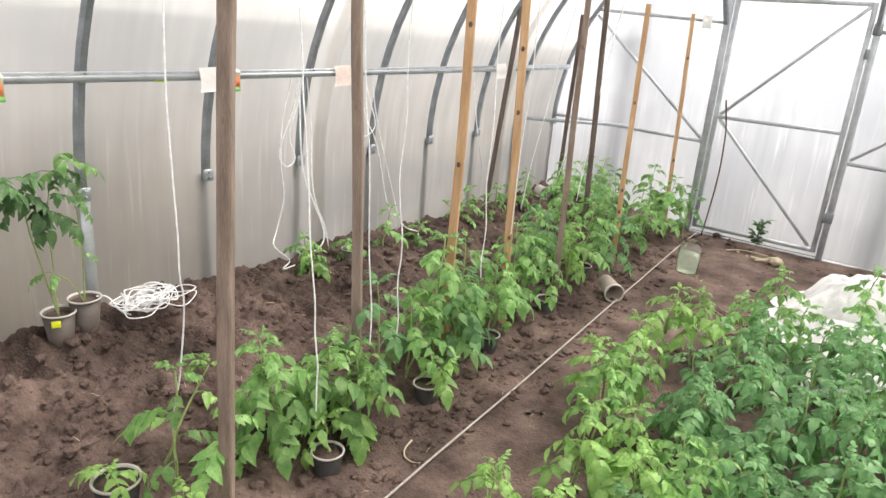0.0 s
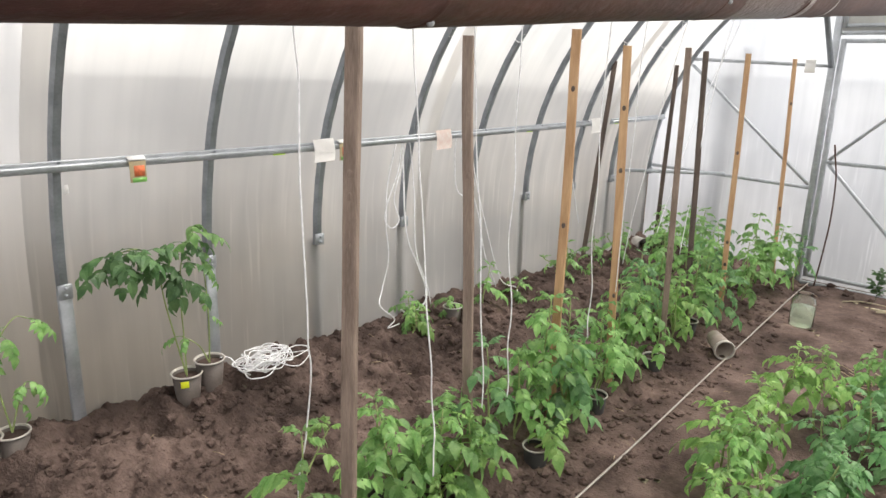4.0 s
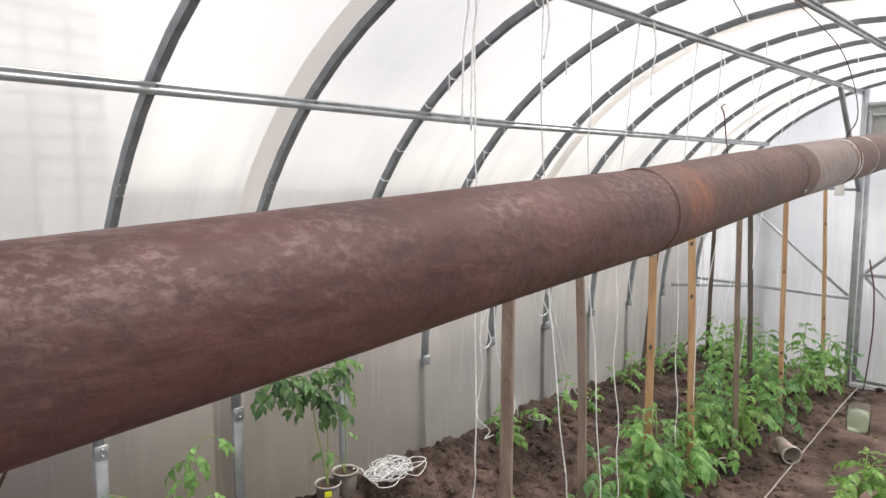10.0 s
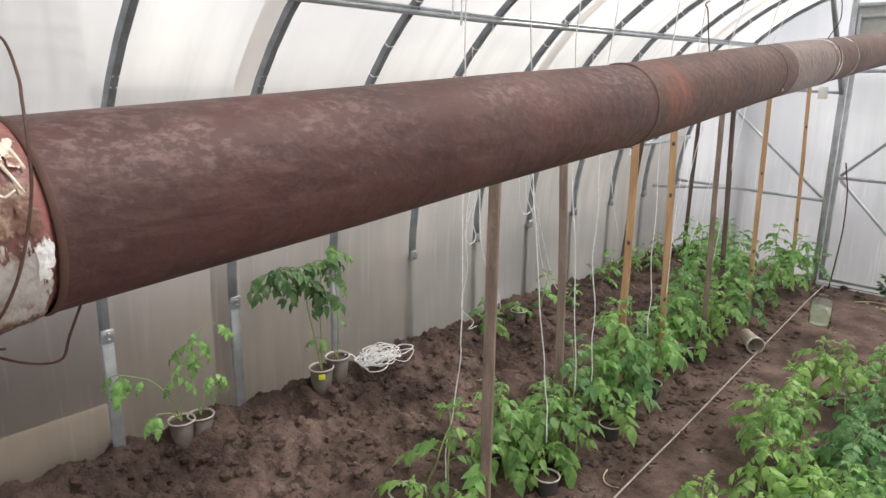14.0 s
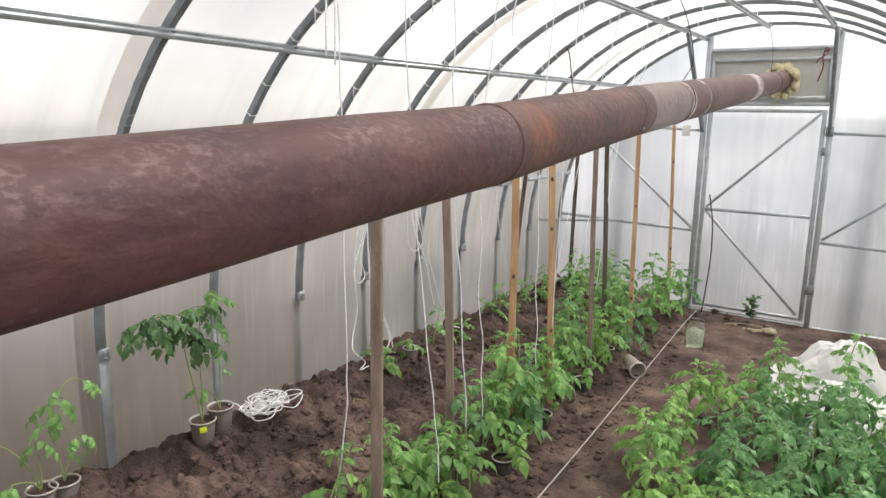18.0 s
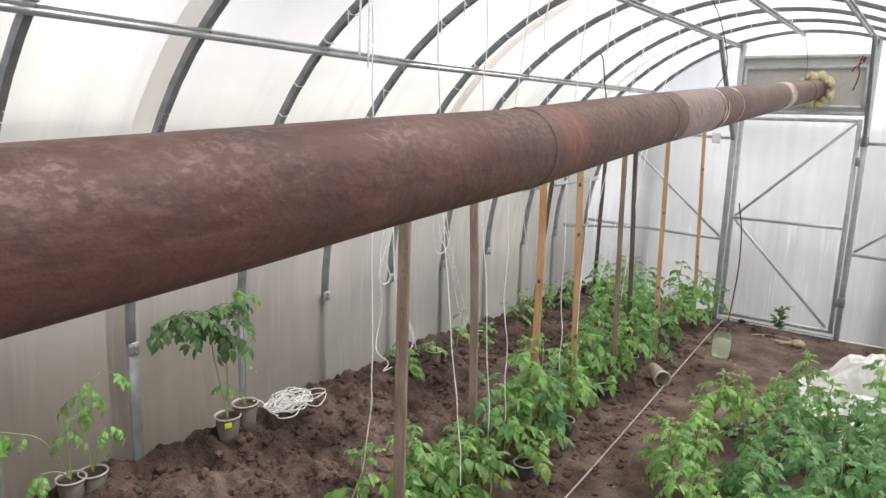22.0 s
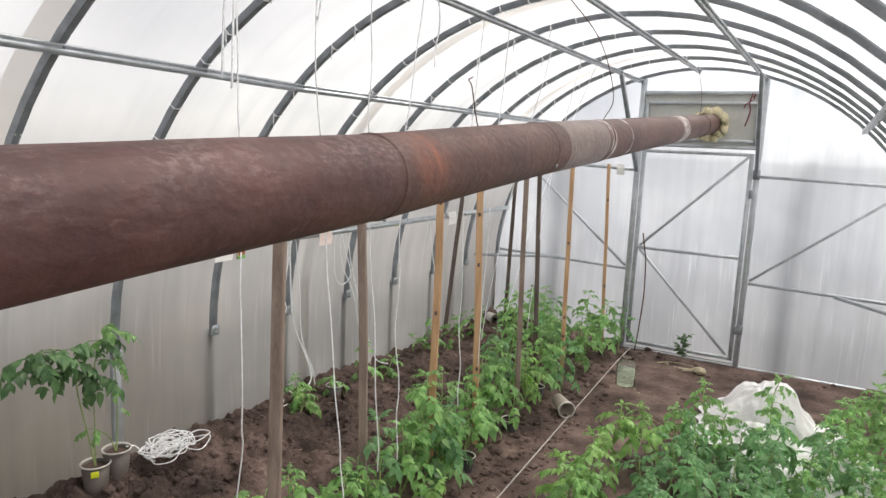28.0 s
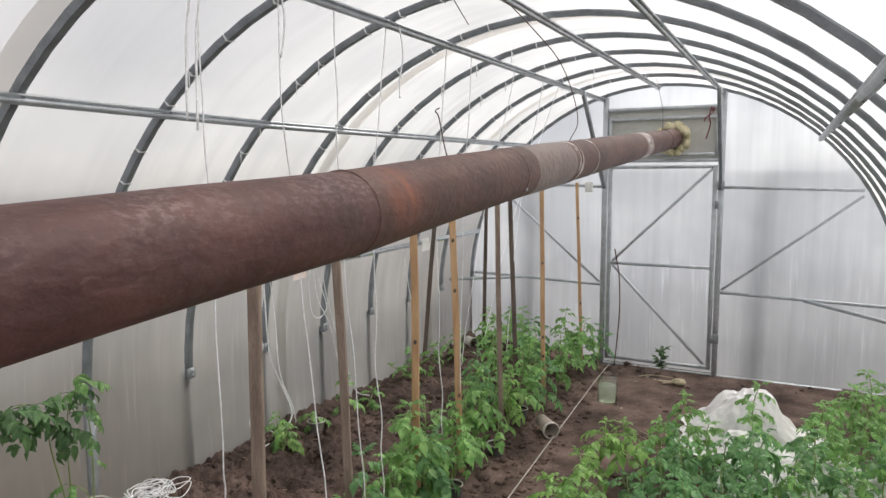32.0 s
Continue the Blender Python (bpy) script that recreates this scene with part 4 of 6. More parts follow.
wire_thing("hanger_wire", [ring_round(1.46, 0.0955, -2.6, 1.9, 0.03), smooth_line([p + Vector((0.03, -0.02, 0.092)), (0.22, 1.47, 2.10), (0.20, 1.30, 2.30), (0.10, 1.20, 2.45), (-0.05, 1.165, 2.61)])], 0.0022, M_WIRE, "rusty wire loop holding the flue pipe from an arch", "wire", "hanger wires")
p = pipe_at(0.25)
wire_thing("hook_wire", [smooth_line([p + Vector((0.0, 0, 0.093)), (0.19, 0.22, 1.95), (0.20, 0.17, 2.02), (0.20, 0.15, 2.035), (0.205, 0.165, 2.045)])], 0.0018, M_WIRE, "loose hooked end of rusty wire standing up from the flue pipe", "wire", "hanger wires")
p = pipe_at(4.3)
wire_thing("hanger_wire", [ring_round(4.3, 0.0885, -2.0, 1.7), smooth_line([p + Vector((0, 0, 0.083)), (0.11, 4.3, 2.35), (0.06, 4.28, 2.59)])], 0.0018, M_WIRE, "thin wire holding the flue pipe near the vent", "wire", "hanger wires")
wire_thing("loose_wire", [smooth_line([(-0.05, 0.60, 2.60), (-0.03, 0.70, 2.50), (0.0, 0.80, 2.40)])], 0.0018, M_WIRE, "short end of wire hanging from the ridge purlin", "wire", "hanger wires")

# ---- stakes ----
# (kind of wood, base x, y, top x, y, z, width)
STAKES = [(0, -0.528, 0.173, -0.609, 0.307, 1.76, 0.044), (0, -0.635, 0.904, -0.672, 0.876, 1.74, 0.038), (1, -0.623, 1.483, -0.703, 1.617, 1.80, 0.040), (1, -0.637, 2.064, -0.703, 2.067, 1.75, 0.040),
          (2, -1.815, 3.731, -1.622, 3.652, 1.70, 0.036), (2, -1.583, 4.558, -1.619, 4.708, 1.69, 0.036), (0, -0.535, 2.457, -0.642, 2.625, 1.76, 0.032), (2, -0.691, 3.162, -0.800, 3.239, 1.76, 0.034), (1, -0.625, 3.559, -0.713, 3.725, 1.76, 0.034), (1, -0.627, 4.693, -0.716, 4.751, 1.75, 0.030)]
wood = random.Random(5)
for kind, x, y, xt, yt, zt, w in STAKES:
    z0 = soil_height(x, y)
    st = thing("stake", (x, y, z0), ("weathered grey-brown wooden plant stake driven into the soil", "fresh orange pine plant stake driven into the soil", "dark old wooden plant stake driven into the soil")[kind], "stake", "plant stakes")
    mat = (M_WOOD_OLD, M_WOOD_NEW, M_WOOD_DARK)[kind]
    bm = bmesh.new()
    n, rows = 16, []
    for k in range(n + 1):
        f = k / n
        c = Vector(((xt - x) * f, (yt - y) * f, -0.08 + (zt - z0 + 0.08) * f)) + Vector((noise.noise((f * 3, x * 9, y)), noise.noise((f * 3, y * 7, x)), 0)) * (0.004 if kind == 1 else 0.008)
        hw = w / 2 * (1 + 0.10 * noise.noise((f * 7, x * 5, 2)))
        hd = w * 0.36
        b = 0.004
        rows.append([bm.verts.new(c + Vector((px * 0.9 - py * 0.43, px * 0.43 + py * 0.9, 0))) for px, py in ((-hw + b, -hd), (hw - b, -hd), (hw, -hd + b), (hw, hd - b), (hw - b, hd), (-hw + b, hd), (-hw, hd - b), (-hw, -hd + b))])
    for a, b in zip(rows, rows[1:]):
        for j in range(8):
            bm.faces.new((a[j], a[(j + 1) % 8], b[(j + 1) % 8], b[j]))
    bm.faces.new(rows[-1])
    part("pole", bm, mat, st, smooth=False)
    for _ in range(3):
        f = wood.uniform(0.2, 0.9)
        c = Vector(((xt - x) * f, (yt - y) * f, (zt - z0) * f)) + Vector((0.43 * w * 0.36, -0.9 * w * 0.36, 0))
        bm = bmesh.new()
        bmesh.ops.create_uvsphere(bm, u_segments=8, v_segments=5, radius=0.5, matrix=Matrix.Translation(c) @ Matrix.Rotation(0.45, 4, "Z") @ Matrix.Diagonal((0.018, 0.006, 0.026, 1)))
        part("knot", bm, M_WOOD_DARK if kind else M_WOOD_OLD, st)

# ---- plants ----
rnd = random.Random(7)


def leaflet(bm, base, way, up, length, width):
    """One folded, drooping leaflet with toothed edges."""
    way, up = way.normalized(), up.normalized()
    side = way.cross(up).normalized()
    up = side.cross(way).normalized()
    prof = ((0.0, 0.12), (0.10, 0.66), (0.23, 0.98), (0.30, 0.94), (0.44, 0.98), (0.52, 0.86), (0.66, 0.74), (0.74, 0.58), (0.88, 0.30), (1.0, 0.0))
    curl, fold = rnd.uniform(0.10, 0.50), rnd.uniform(0.10, 0.34)
    mid, lt, rt = [], [], []
    for t, w in prof:
        p = base + way * (length * t) - up * (curl * length * t * t)
        mid.append(bm.verts.new(p))
        if w > 0:
            h = up * (fold * width * w) - up * (0.16 * width * w * w) - way * (0.05 * length)
            lt.append(bm.verts.new(p + side * (0.5 * width * w * rnd.uniform(0.88, 1.12)) + h))
            rt.append(bm.verts.new(p - side * (0.5 * width * w * rnd.uniform(0.88, 1.12)) + h))
    for i in range(len(lt) - 1):
        bm.faces.new((mid[i], mid[i + 1], lt[i + 1], lt[i]))
        bm.faces.new((mid[i + 1], mid[i], rt[i], rt[i + 1]))
    bm.faces.new((mid[-2], mid[-1], lt[-1]))
    bm.faces.new((mid[-1], mid[-2], rt[-1]))


def make_leaf(size, pairs, rise, fall):
    """A compound leaf whose stalk leaves at the angle rise and bends over to the angle -fall."""
    bm = bmesh.new()
    n = 9
    sway, a0 = rnd.uniform(-0.5, 0.5), rnd.uniform(-0.1, 0.1)
    pts = [Vector((0, 0, 0))]
    for k in range(n):
        f = (k + 0.5) / n
        a, b = rise - (rise + fall) * f ** 0.9, a0 + sway * f
        pts.append(pts[-1] + Vector((math.cos(a) * math.cos(b), math.cos(a) * math.sin(b), math.sin(a))) * (size / n))
    tube(bm, pts, [0.0026 * (1 - 0.62 * k / n) for k in range(n + 1)], 5, caps=False)
    for j in range(pairs):
        f = 0.34 + 0.54 * j / max(1, pairs - 1)
        i = min(n - 1, int(f * n))
        p = pts[i].lerp(pts[i + 1], f * n - i)
        fwd = (pts[i + 1] - pts[i]).normalized()
        across = Vector((-fwd.y, fwd.x, 0)).normalized()
        up = across.cross(fwd) * -1 if across.cross(fwd).z < 0 else across.cross(fwd)
        sz = size * (0.27 + 0.12 * math.sin(math.pi * f)) * rnd.choice((0.60, 0.95, 1.05, 1.15))
        for sgn in (-1, 1):
            hang = rnd.uniform(0.25, 0.85)
            q = p + fwd * rnd.uniform(-0.05, 0.05) * size
            w = fwd * rnd.uniform(0.35, 0.9) + across * sgn - up * hang * 0.32 + Vector((0, 0, -0.42 * hang))
            leaflet(bm, q, w, up + across * sgn * 0.35, sz * rnd.uniform(0.85, 1.15), sz * rnd.uniform(0.54, 0.70))
    fwd = (pts[-1] - pts[-2]).normalized()
    across = Vector((-fwd.y, fwd.x, 0)).normalized()
    up = across.cross(fwd)
    leaflet(bm, pts[-1], fwd, up if up.z > 0 else -up, size * 0.44, size * 0.27)
    me = bpy.data.meshes.new("leaf")
    bm.to_mesh(me)
    bm.free()
    return me


LEAVES = [make_leaf(*q) for q in ((0.17, 3, 0.65, 0.70), (0.19, 4, 0.55, 0.95), (0.15, 3, 0.45, 0.60), (0.20, 4, 0.75, 1.15), (0.18, 4, 0.35, 0.85), (0.16, 3, 0.85, 1.05), (0.19, 4, 0.50, 0.60), (0.14, 3, 0.55, 1.25))]
LEAVES_DARK = [me.copy() for me in LEAVES]
LEAVES_YOUNG = [me.copy() for me in LEAVES]
LEAVES_DEEP = [me.copy() for me in LEAVES]
M_LEAF_DEEP = leaf_material("deep_green_leaf", (0.045, 0.125, 0.042), (0.16, 0.285, 0.11))
M_LEAF_YOUNG = leaf_material("young_tomato_leaf", (0.15, 0.33, 0.07), (0.38, 0.58, 0.18))
for group_of, mat in ((LEAVES, M_LEAF), (LEAVES_DARK, M_LEAF_DARK), (LEAVES_YOUNG, M_LEAF_YOUNG), (LEAVES_DEEP, M_LEAF_DEEP)):
    for me in group_of:
        me.materials.append(mat)
M_POT_GREY = material("grey_brown_pot", (0.085, 0.070, 0.060), 0.5, scale=15, color2=(0.15, 0.125, 0.11))


def build_pot(pl, d, x, at=(0, 0, 0)):
    r = d / 2
    bm = bmesh.new()
    lathe(bm, [(r * 0.72, -0.03), (r * 0.97, d * 0.86), (r * 0.95, d * 0.86), (r * 0.90, d * 0.70)], at=at)
    pot = part("pot", bm, M_POT if x > -1.5 else M_POT_GREY, pl, "dark plastic nursery pot" if x > -1.5 else "grey-brown plastic nursery pot")
    bm = bmesh.new()
    lathe(bm, [(r * 0.96, d * 0.84), (r * 1.04, d * 0.85), (r * 1.06, d * 0.88), (r * 1.03, d * 0.905), (r * 0.95, d * 0.90), (r * 0.92, d * 0.84)], 24, at=at)
    part("rim", bm, M_RIM, pot, "pale plastic rim")
    bm = bmesh.new()
    lathe(bm, [(r * 0.93, d * 0.72), (r * 0.6, d * 0.74), (r * 0.02, d * 0.75)], 14, at=at)
    part("potting_soil", bm, M_SOIL, pot)


def put_leaf(pl, me, p, az, tilt, s, roll=0.0):
    o = link("leaf", me, None, pl)
    o.matrix_basis = Matrix.Translation(p) @ Euler((roll, tilt, az)).to_matrix().to_4x4() @ Matrix.Scale(s, 4)


def tomato(x, y, height, leaves, lean=(0, 0), spread=1.0, tone=0, pot=None, label="", group="tomato plants", bare=0.3, shoots=1):
    """A plant whose leaves arch out of the upper stem and hang over."""
    pl = thing("tomato_plant", (x, y, soil_height(x, y) - (0.02 if pot else 0.01)), label, "tomato plant", group)
    base = 0.0
    if pot:
        build_pot(pl, pot, x)
        base = pot * 0.7
    meshes = (LEAVES, LEAVES_DARK, LEAVES_YOUNG)[tone]
    for sh in range(shoots):
        off = (0, 0) if sh == 0 else (rnd.uniform(-0.16, 0.16), rnd.uniform(-0.16, 0.16))
        hh = (height - base) * (1 if sh == 0 else rnd.uniform(0.55, 0.85))
        lx, ly, ph, n = lean[0] + off[0], lean[1] + off[1], rnd.uniform(0, 6), 8
        pts = [Vector((lx * (k / n) ** 1.4 + 0.012 * math.sin(ph + k), ly * (k / n) ** 1.4 + 0.012 * math.cos(ph + k * 1.3), base + hh * k / n)) for k in range(n + 1)]
        bm = bmesh.new()
        tube(bm, pts, [0.0060 - 0.0034 * k / n for k in range(n + 1)], 6)
        part("stem", bm, M_STEM, pl)
        az = rnd.uniform(0, 6.28)
        count = max(3, int(leaves * (1.15 if sh == 0 else 0.7)))
        for i in range(count):
            f = bare + (1 - bare) * ((i + 0.6) / count) ** 0.75
            k = min(n - 1, int(f * n))
            az += 2.4 + rnd.uniform(-0.5, 0.5)
            s = spread * (1.0 - 0.55 * max(0, f - 0.72) / 0.28) * rnd.uniform(0.75, 1.12)
            put_leaf(pl, rnd.choice(meshes), pts[k].lerp(pts[k + 1], min(1, f * n - k)), az, 0.30 - 0.45 * f + rnd.uniform(-0.2, 0.25), s, rnd.uniform(-0.3, 0.3))
        for j in range(3):
            put_leaf(pl, rnd.choice(meshes), pts[-1], az + 2.1 * j, -0.75 + rnd.uniform(-0.2, 0.2), spread * rnd.uniform(0.28, 0.45))
    return pl


POTTED = "green tomato plant in a pale-rimmed nursery pot on soil"
PLANTED = "bushy green tomato plant growing in the dug soil by the stakes"
# (x, y, height, leaves, pot, tone, shoots, lean)
ROW = [(-0.78, -0.02, 0.24, 5, 0.14, 2, 1, (0.10, -0.04)), (-0.67, 0.10, 0.52, 6, None, 0, 1, (0.0, 0.0)), (-0.84, 0.18, 0.36, 4, None, 2, 1, (0.06, 0.14)), (-0.62, 0.27, 0.36, 5, None, 0, 1, (0.03, -0.03)), (-0.60, 0.02, 0.20, 4, None, 2, 2, (0.06, 0.0)),
       (-0.78, 0.56, 0.46, 9, 0.12, 0, 1, (0.03, -0.06)), (-0.49, 0.59, 0.20, 3, 0.115, 2, 1, (-0.05, 0.02)), (-0.66, 0.52, 0.44, 13, None, 0, 2, (0.0, -0.03)), (-0.62, 0.70, 0.44, 13, None, 0, 2, (0, 0.02)), (-0.55, 0.84, 0.34, 9, None, 2, 2, (0, 0)), (-0.66, 0.92, 0.36, 8, None, 0, 1, (0, 0)), (-0.63, 1.02, 0.54, 8, None, 1, 1, (0.0, 0.0)),
       (-0.52, 1.22, 0.20, 3, 0.115, 2, 1, (0.04, 0.03)), (-0.66, 1.27, 0.42, 11, None, 0, 2, (0, 0)), (-0.66, 1.44, 0.62, 15, None, 0, 2, (0, 0)), (-0.60, 1.58, 0.44, 13, None, 1, 2, (0, 0)), (-0.70, 1.72, 0.56, 13, None, 0, 2, (0, 0)),
       (-0.57, 1.80, 0.26, 4, 0.115, 0, 1, (0, 0)), (-0.64, 1.96, 0.50, 12, None, 0, 2, (0, 0)), (-0.68, 2.18, 0.54, 13, None, 0, 2, (0, 0)), (-0.57, 2.43, 0.28, 6, 0.115, 0, 1, (0, 0)), (-0.72, 2.46, 0.56, 14, None, 0, 2, (0, 0)), (-0.84, 2.78, 0.54, 14, None, 1, 2, (0, 0)),
       (-0.62, 2.78, 0.42, 11, None, 2, 2, (0, 0)), (-0.66, 3.12, 0.54, 13, 0.115, 0, 2, (0, 0)), (-0.95, 3.28, 0.60, 14, None, 0, 2, (0, 0)), (-0.58, 3.42, 0.38, 10, None, 1, 1, (0, 0)), (-0.78, 3.62, 0.56, 14, None, 0, 2, (0, 0)), (-1.10, 3.76, 0.58, 13, None, 0, 2, (0, 0)),
       (-0.60, 3.95, 0.48, 12, None, 0, 2, (0, 0)), (-0.88, 4.15, 0.54, 13, None, 1, 2, (0, 0)), (-1.20, 4.32, 0.54, 13, None, 0, 2, (0, 0)), (-0.56, 4.42, 0.52, 13, None, 0, 2, (0, 0)), (-0.80, 4.66, 0.54, 12, None, 0, 2, (0, 0)), (-0.48, 4.74, 0.46, 11, None, 1, 1, (0, 0))]
for x, y, h, n, pot, tone, sh, lean in ROW:
    tomato(x, y, h * 0.95, max(3, int(n * 0.92)), (lean[0] + rnd.uniform(-0.03, 0.03), lean[1] + rnd.uniform(-0.03, 0.03)), rnd.uniform(0.86, 1.06), tone, pot, POTTED if pot else PLANTED, "tomato plants in the row", 0.26, sh)

# low plants at the foot of the wall
for x, y, h, n, pot, tone, sh in ((-1.68, 1.66, 0.24, 9, None, 0, 2), (-1.62, 1.60, 0.16, 6, None, 2, 1), (-1.66, 1.97, 0.15, 5, 0.115, 0, 1), (-1.70, 2.32, 0.26, 6, None, 0, 1), (-1.64, 2.55, 0.14, 6, None, 0, 1), (-1.64, 3.22, 0.26, 8, None, 0, 2), (-1.66, 3.60, 0.26, 8, None, 0, 1), (-1.62, 4.0, 0.34, 9, None, 0, 2), (-1.58, 4.50, 0.42, 11, None, 0, 2), (-1.25, 4.72, 0.42, 10, None, 0, 2)):
    tomato(x, y, h, n, (rnd.uniform(-0.03, 0.05), rnd.uniform(-0.04, 0.04)), 0.70, tone, pot, "young tomato plant in a pot beside the polycarbonate wall" if pot else "young tomato plant in the soil beside the polycarbonate wall", "tomato plants by the wall", 0.12, sh)


def wall_plant(x, y, z, pot, tone, label, stems, shift=(0, 0, 0)):
    """A lanky potted plant: each stem a line of points round the pot, then its leaves (place along it, azimuth, tilt, size)."""
    pl = thing("tomato_plant", (x + shift[0], y + shift[1], z + shift[2]), label, "tomato plant", "tomato plants by the wall")
    build_pot(pl, pot, x)
    meshes = (LEAVES, LEAVES_DEEP, LEAVES_YOUNG)[tone]
    for line, leaves in stems:
        pts = smooth_line([Vector((px - x, py - y, pz - z)) for px, py, pz in line], 6)
        bm = bmesh.new()
        tube(bm, pts, [0.0038 - 0.0020 * k / len(pts) for k in range(len(pts))], 6)
        part("stem", bm, M_STEM, pl)
        for f, az, tilt, s in leaves:
            put_leaf(pl, rnd.choice(meshes), pts[min(len(pts) - 1, int(f * len(pts)))], az + rnd.uniform(-0.15, 0.15), tilt, s, rnd.uniform(-0.35, 0.35))


WX = -1.75
crown = [(0.46 + 0.027 * k, (-1.5, 0.3, -0.9, 0.9, -1.9, -0.3, 1.4, -1.2, 0.1, -1.7, 0.6)[k % 11], rnd.uniform(0.0, 0.6), rnd.uniform(0.66, 0.92)) for k in range(20)]
wall_plant(WX, 0.31, 0.205, 0.13, 1, "lanky dark-leaved tomato plant in a tagged pot beside the wall", [
    ([(WX, 0.31, 0.30), (WX + 0.01, 0.27, 0.48), (WX, 0.24, 0.66), (WX, 0.22, 0.80), (WX, 0.16, 0.90), (WX, 0.08, 0.90), (WX, 0.02, 0.84)], crown),
    ([(WX, 0.31, 0.30), (WX + 0.02, 0.30, 0.50), (WX + 0.02, 0.30, 0.72), (WX, 0.34, 0.90)], [(0.66, -1.4, 0.4, 0.80), (0.72, 0.5, 0.4, 0.75), (0.78, -0.8, 0.3, 0.8), (0.84, 0.9, 0.3, 0.75), (0.9, -0.3, 0.2, 0.75), (0.95, -1.7, 0.2, 0.7), (0.97, 1.3, 0.1, 0.65), (0.97, 0.2, 0.0, 0.6)])])
wall_plant(WX, 0.42, 0.235, 0.13, 0, "lanky tomato plant in a pot tied up beside the wall", [
    ([(WX, 0.42, 0.33), (WX, 0.43, 0.55), (WX, 0.42, 0.78), (WX, 0.38, 0.96)], [(0.35, 1.0, 0.5, 0.42), (0.48, -0.9, 0.5, 0.40), (0.58, 0.8, 0.5, 0.5), (0.7, 0.1, 0.5, 0.5), (0.78, 1.2, 0.4, 0.5), (0.88, -1.2, 0.2, 0.7), (0.93, 0.9, 0.2, 0.7), (0.98, -0.3, 0.0, 0.65), (0.98, 2.0, 0.0, 0.5)]),
    ([(WX, 0.42, 0.33), (WX + 0.03, 0.36, 0.44), (WX + 0.04, 0.28, 0.51)], [(0.7, -1.4, 0.1, 0.50), (0.9, -0.6, 0.2, 0.48), (0.98, -1.9, 0.2, 0.50)])])
wall_plant(-1.72, -0.40, 0.225, 0.12, 0, "tall thin tomato plant drooping in a pot beside the wall", [
    ([(-1.72, -0.40, 0.33), (-1.72, -0.42, 0.48), (-1.72, -0.44, 0.60), (-1.72, -0.40, 0.70), (-1.72, -0.34, 0.77), (-1.71, -0.30, 0.76)], [(0.45, -1.5, 0.3, 0.60), (0.52, -0.4, 0.5, 0.62), (0.58, -1.9, 0.3, 0.66), (0.64, 0.2, 0.4, 0.60), (0.70, -1.2, 0.3, 0.52), (0.97, 1.2, 0.6, 0.55), (0.98, 0.3, 0.5, 0.5)]),
    ([(-1.72, -0.40, 0.33), (-1.71, -0.37, 0.44), (-1.70, -0.34, 0.52)], [(0.5, 0.8, 0.4, 0.5), (0.8, 1.4, 0.6, 0.5), (0.97, 0.5, 0.3, 0.52), (0.97, -0.8, 0.3, 0.45)])], (-0.09, 0.045, -0.052))
wall_plant(-1.73, -0.49, 0.23, 0.12, 0, "sprawling tomato plant in a pot leaning along the wall", [
    ([(-1.73, -0.49, 0.33), (-1.72, -0.54, 0.46), (-1.71, -0.61, 0.57), (-1.70, -0.70, 0.63), (-1.70, -0.76, 0.66)], [(0.62, -0.9, 0.5, 0.34), (0.90, -1.3, 0.9, 0.62), (0.95, -0.4, 1.0, 0.62), (0.97, -1.9, 0.5, 0.5), (0.98, 0.4, 0.9, 0.5)]),
    ([(-1.73, -0.49, 0.33), (-1.70, -0.55, 0.40), (-1.68, -0.62, 0.43)], [(0.95, -1.2, 0.4, 0.5), (0.97, -0.2, 0.5, 0.48)]),
    ([(-1.73, -0.49, 0.33), (-1.72, -0.49, 0.46), (-1.72, -0.50, 0.56)], [(0.9, -1.0, 0.4, 0.55), (0.97, 0.6, 0.4, 0.55)])], (-0.09, 0.045, -0.052))

# seedlings standing close together beside the path
seed = random.Random(21)
spots = []
for j in range(13):
    for i in range(7):
        x = 0.22 + i * 0.235 + 0.10 * (j % 2) + seed.uniform(-0.06, 0.06)
        y = 0.45 + j * 0.215 + seed.uniform(-0.06, 0.06)
        if x > 1.75 or (y > 2.55 and x < 0.42) or (abs(x - 0.30) < 0.17 and abs(y - 2.05) < 0.17) or (y > 2.72 and 0.4 < x < 1.2):
            continue
        spots.append((x, y, 0.40 * seed.uniform(0.85, 1.15)))
spots += [(0.13, 1.62, 0.36), (0.16, 2.20, 0.44), (1.30, 3.10, 0.44), (1.45, 3.30, 0.46), (1.6, 3.45, 0.46), (1.5, 3.65, 0.44), (1.7, 3.85, 0.42), (1.66, 4.1, 0.40), (0.56, 2.86, 0.46), (0.90, 2.98, 0.56), (0.42, 2.62, 0.34)]
for x, y, h in spots:
    tone = 2 if x < 0.50 and y < 1.0 else (seed.choice((0, 0, 2)) if x < 0.42 else 0 if y > 2.6 or seed.random() < 0.18 else 1)
    tomato(x, y, h, 13 if x < 1.2 else 10, (seed.uniform(-0.06, 0.06), seed.uniform(-0.06, 0.06)), seed.uniform(0.82, 1.0), tone, None, ("green", "blue-green", "yellow-green")[tone] + " tomato seedling crowded among others beside the path", "tomato seedlings", 0.35)

# ---- strings ----


def twine(name, pts, label, r=0.0038, mat=None, category="twine", group="hanging twine"):
    pts = smooth_line(pts)
    base = Vector(pts[-1])
    t = thing(name, base, label, category, group)
    bm = bmesh.new()
    tube(bm, [p - base for p in pts], r, 5)
    part("strand", bm, mat or M_STRING, t)
    return t


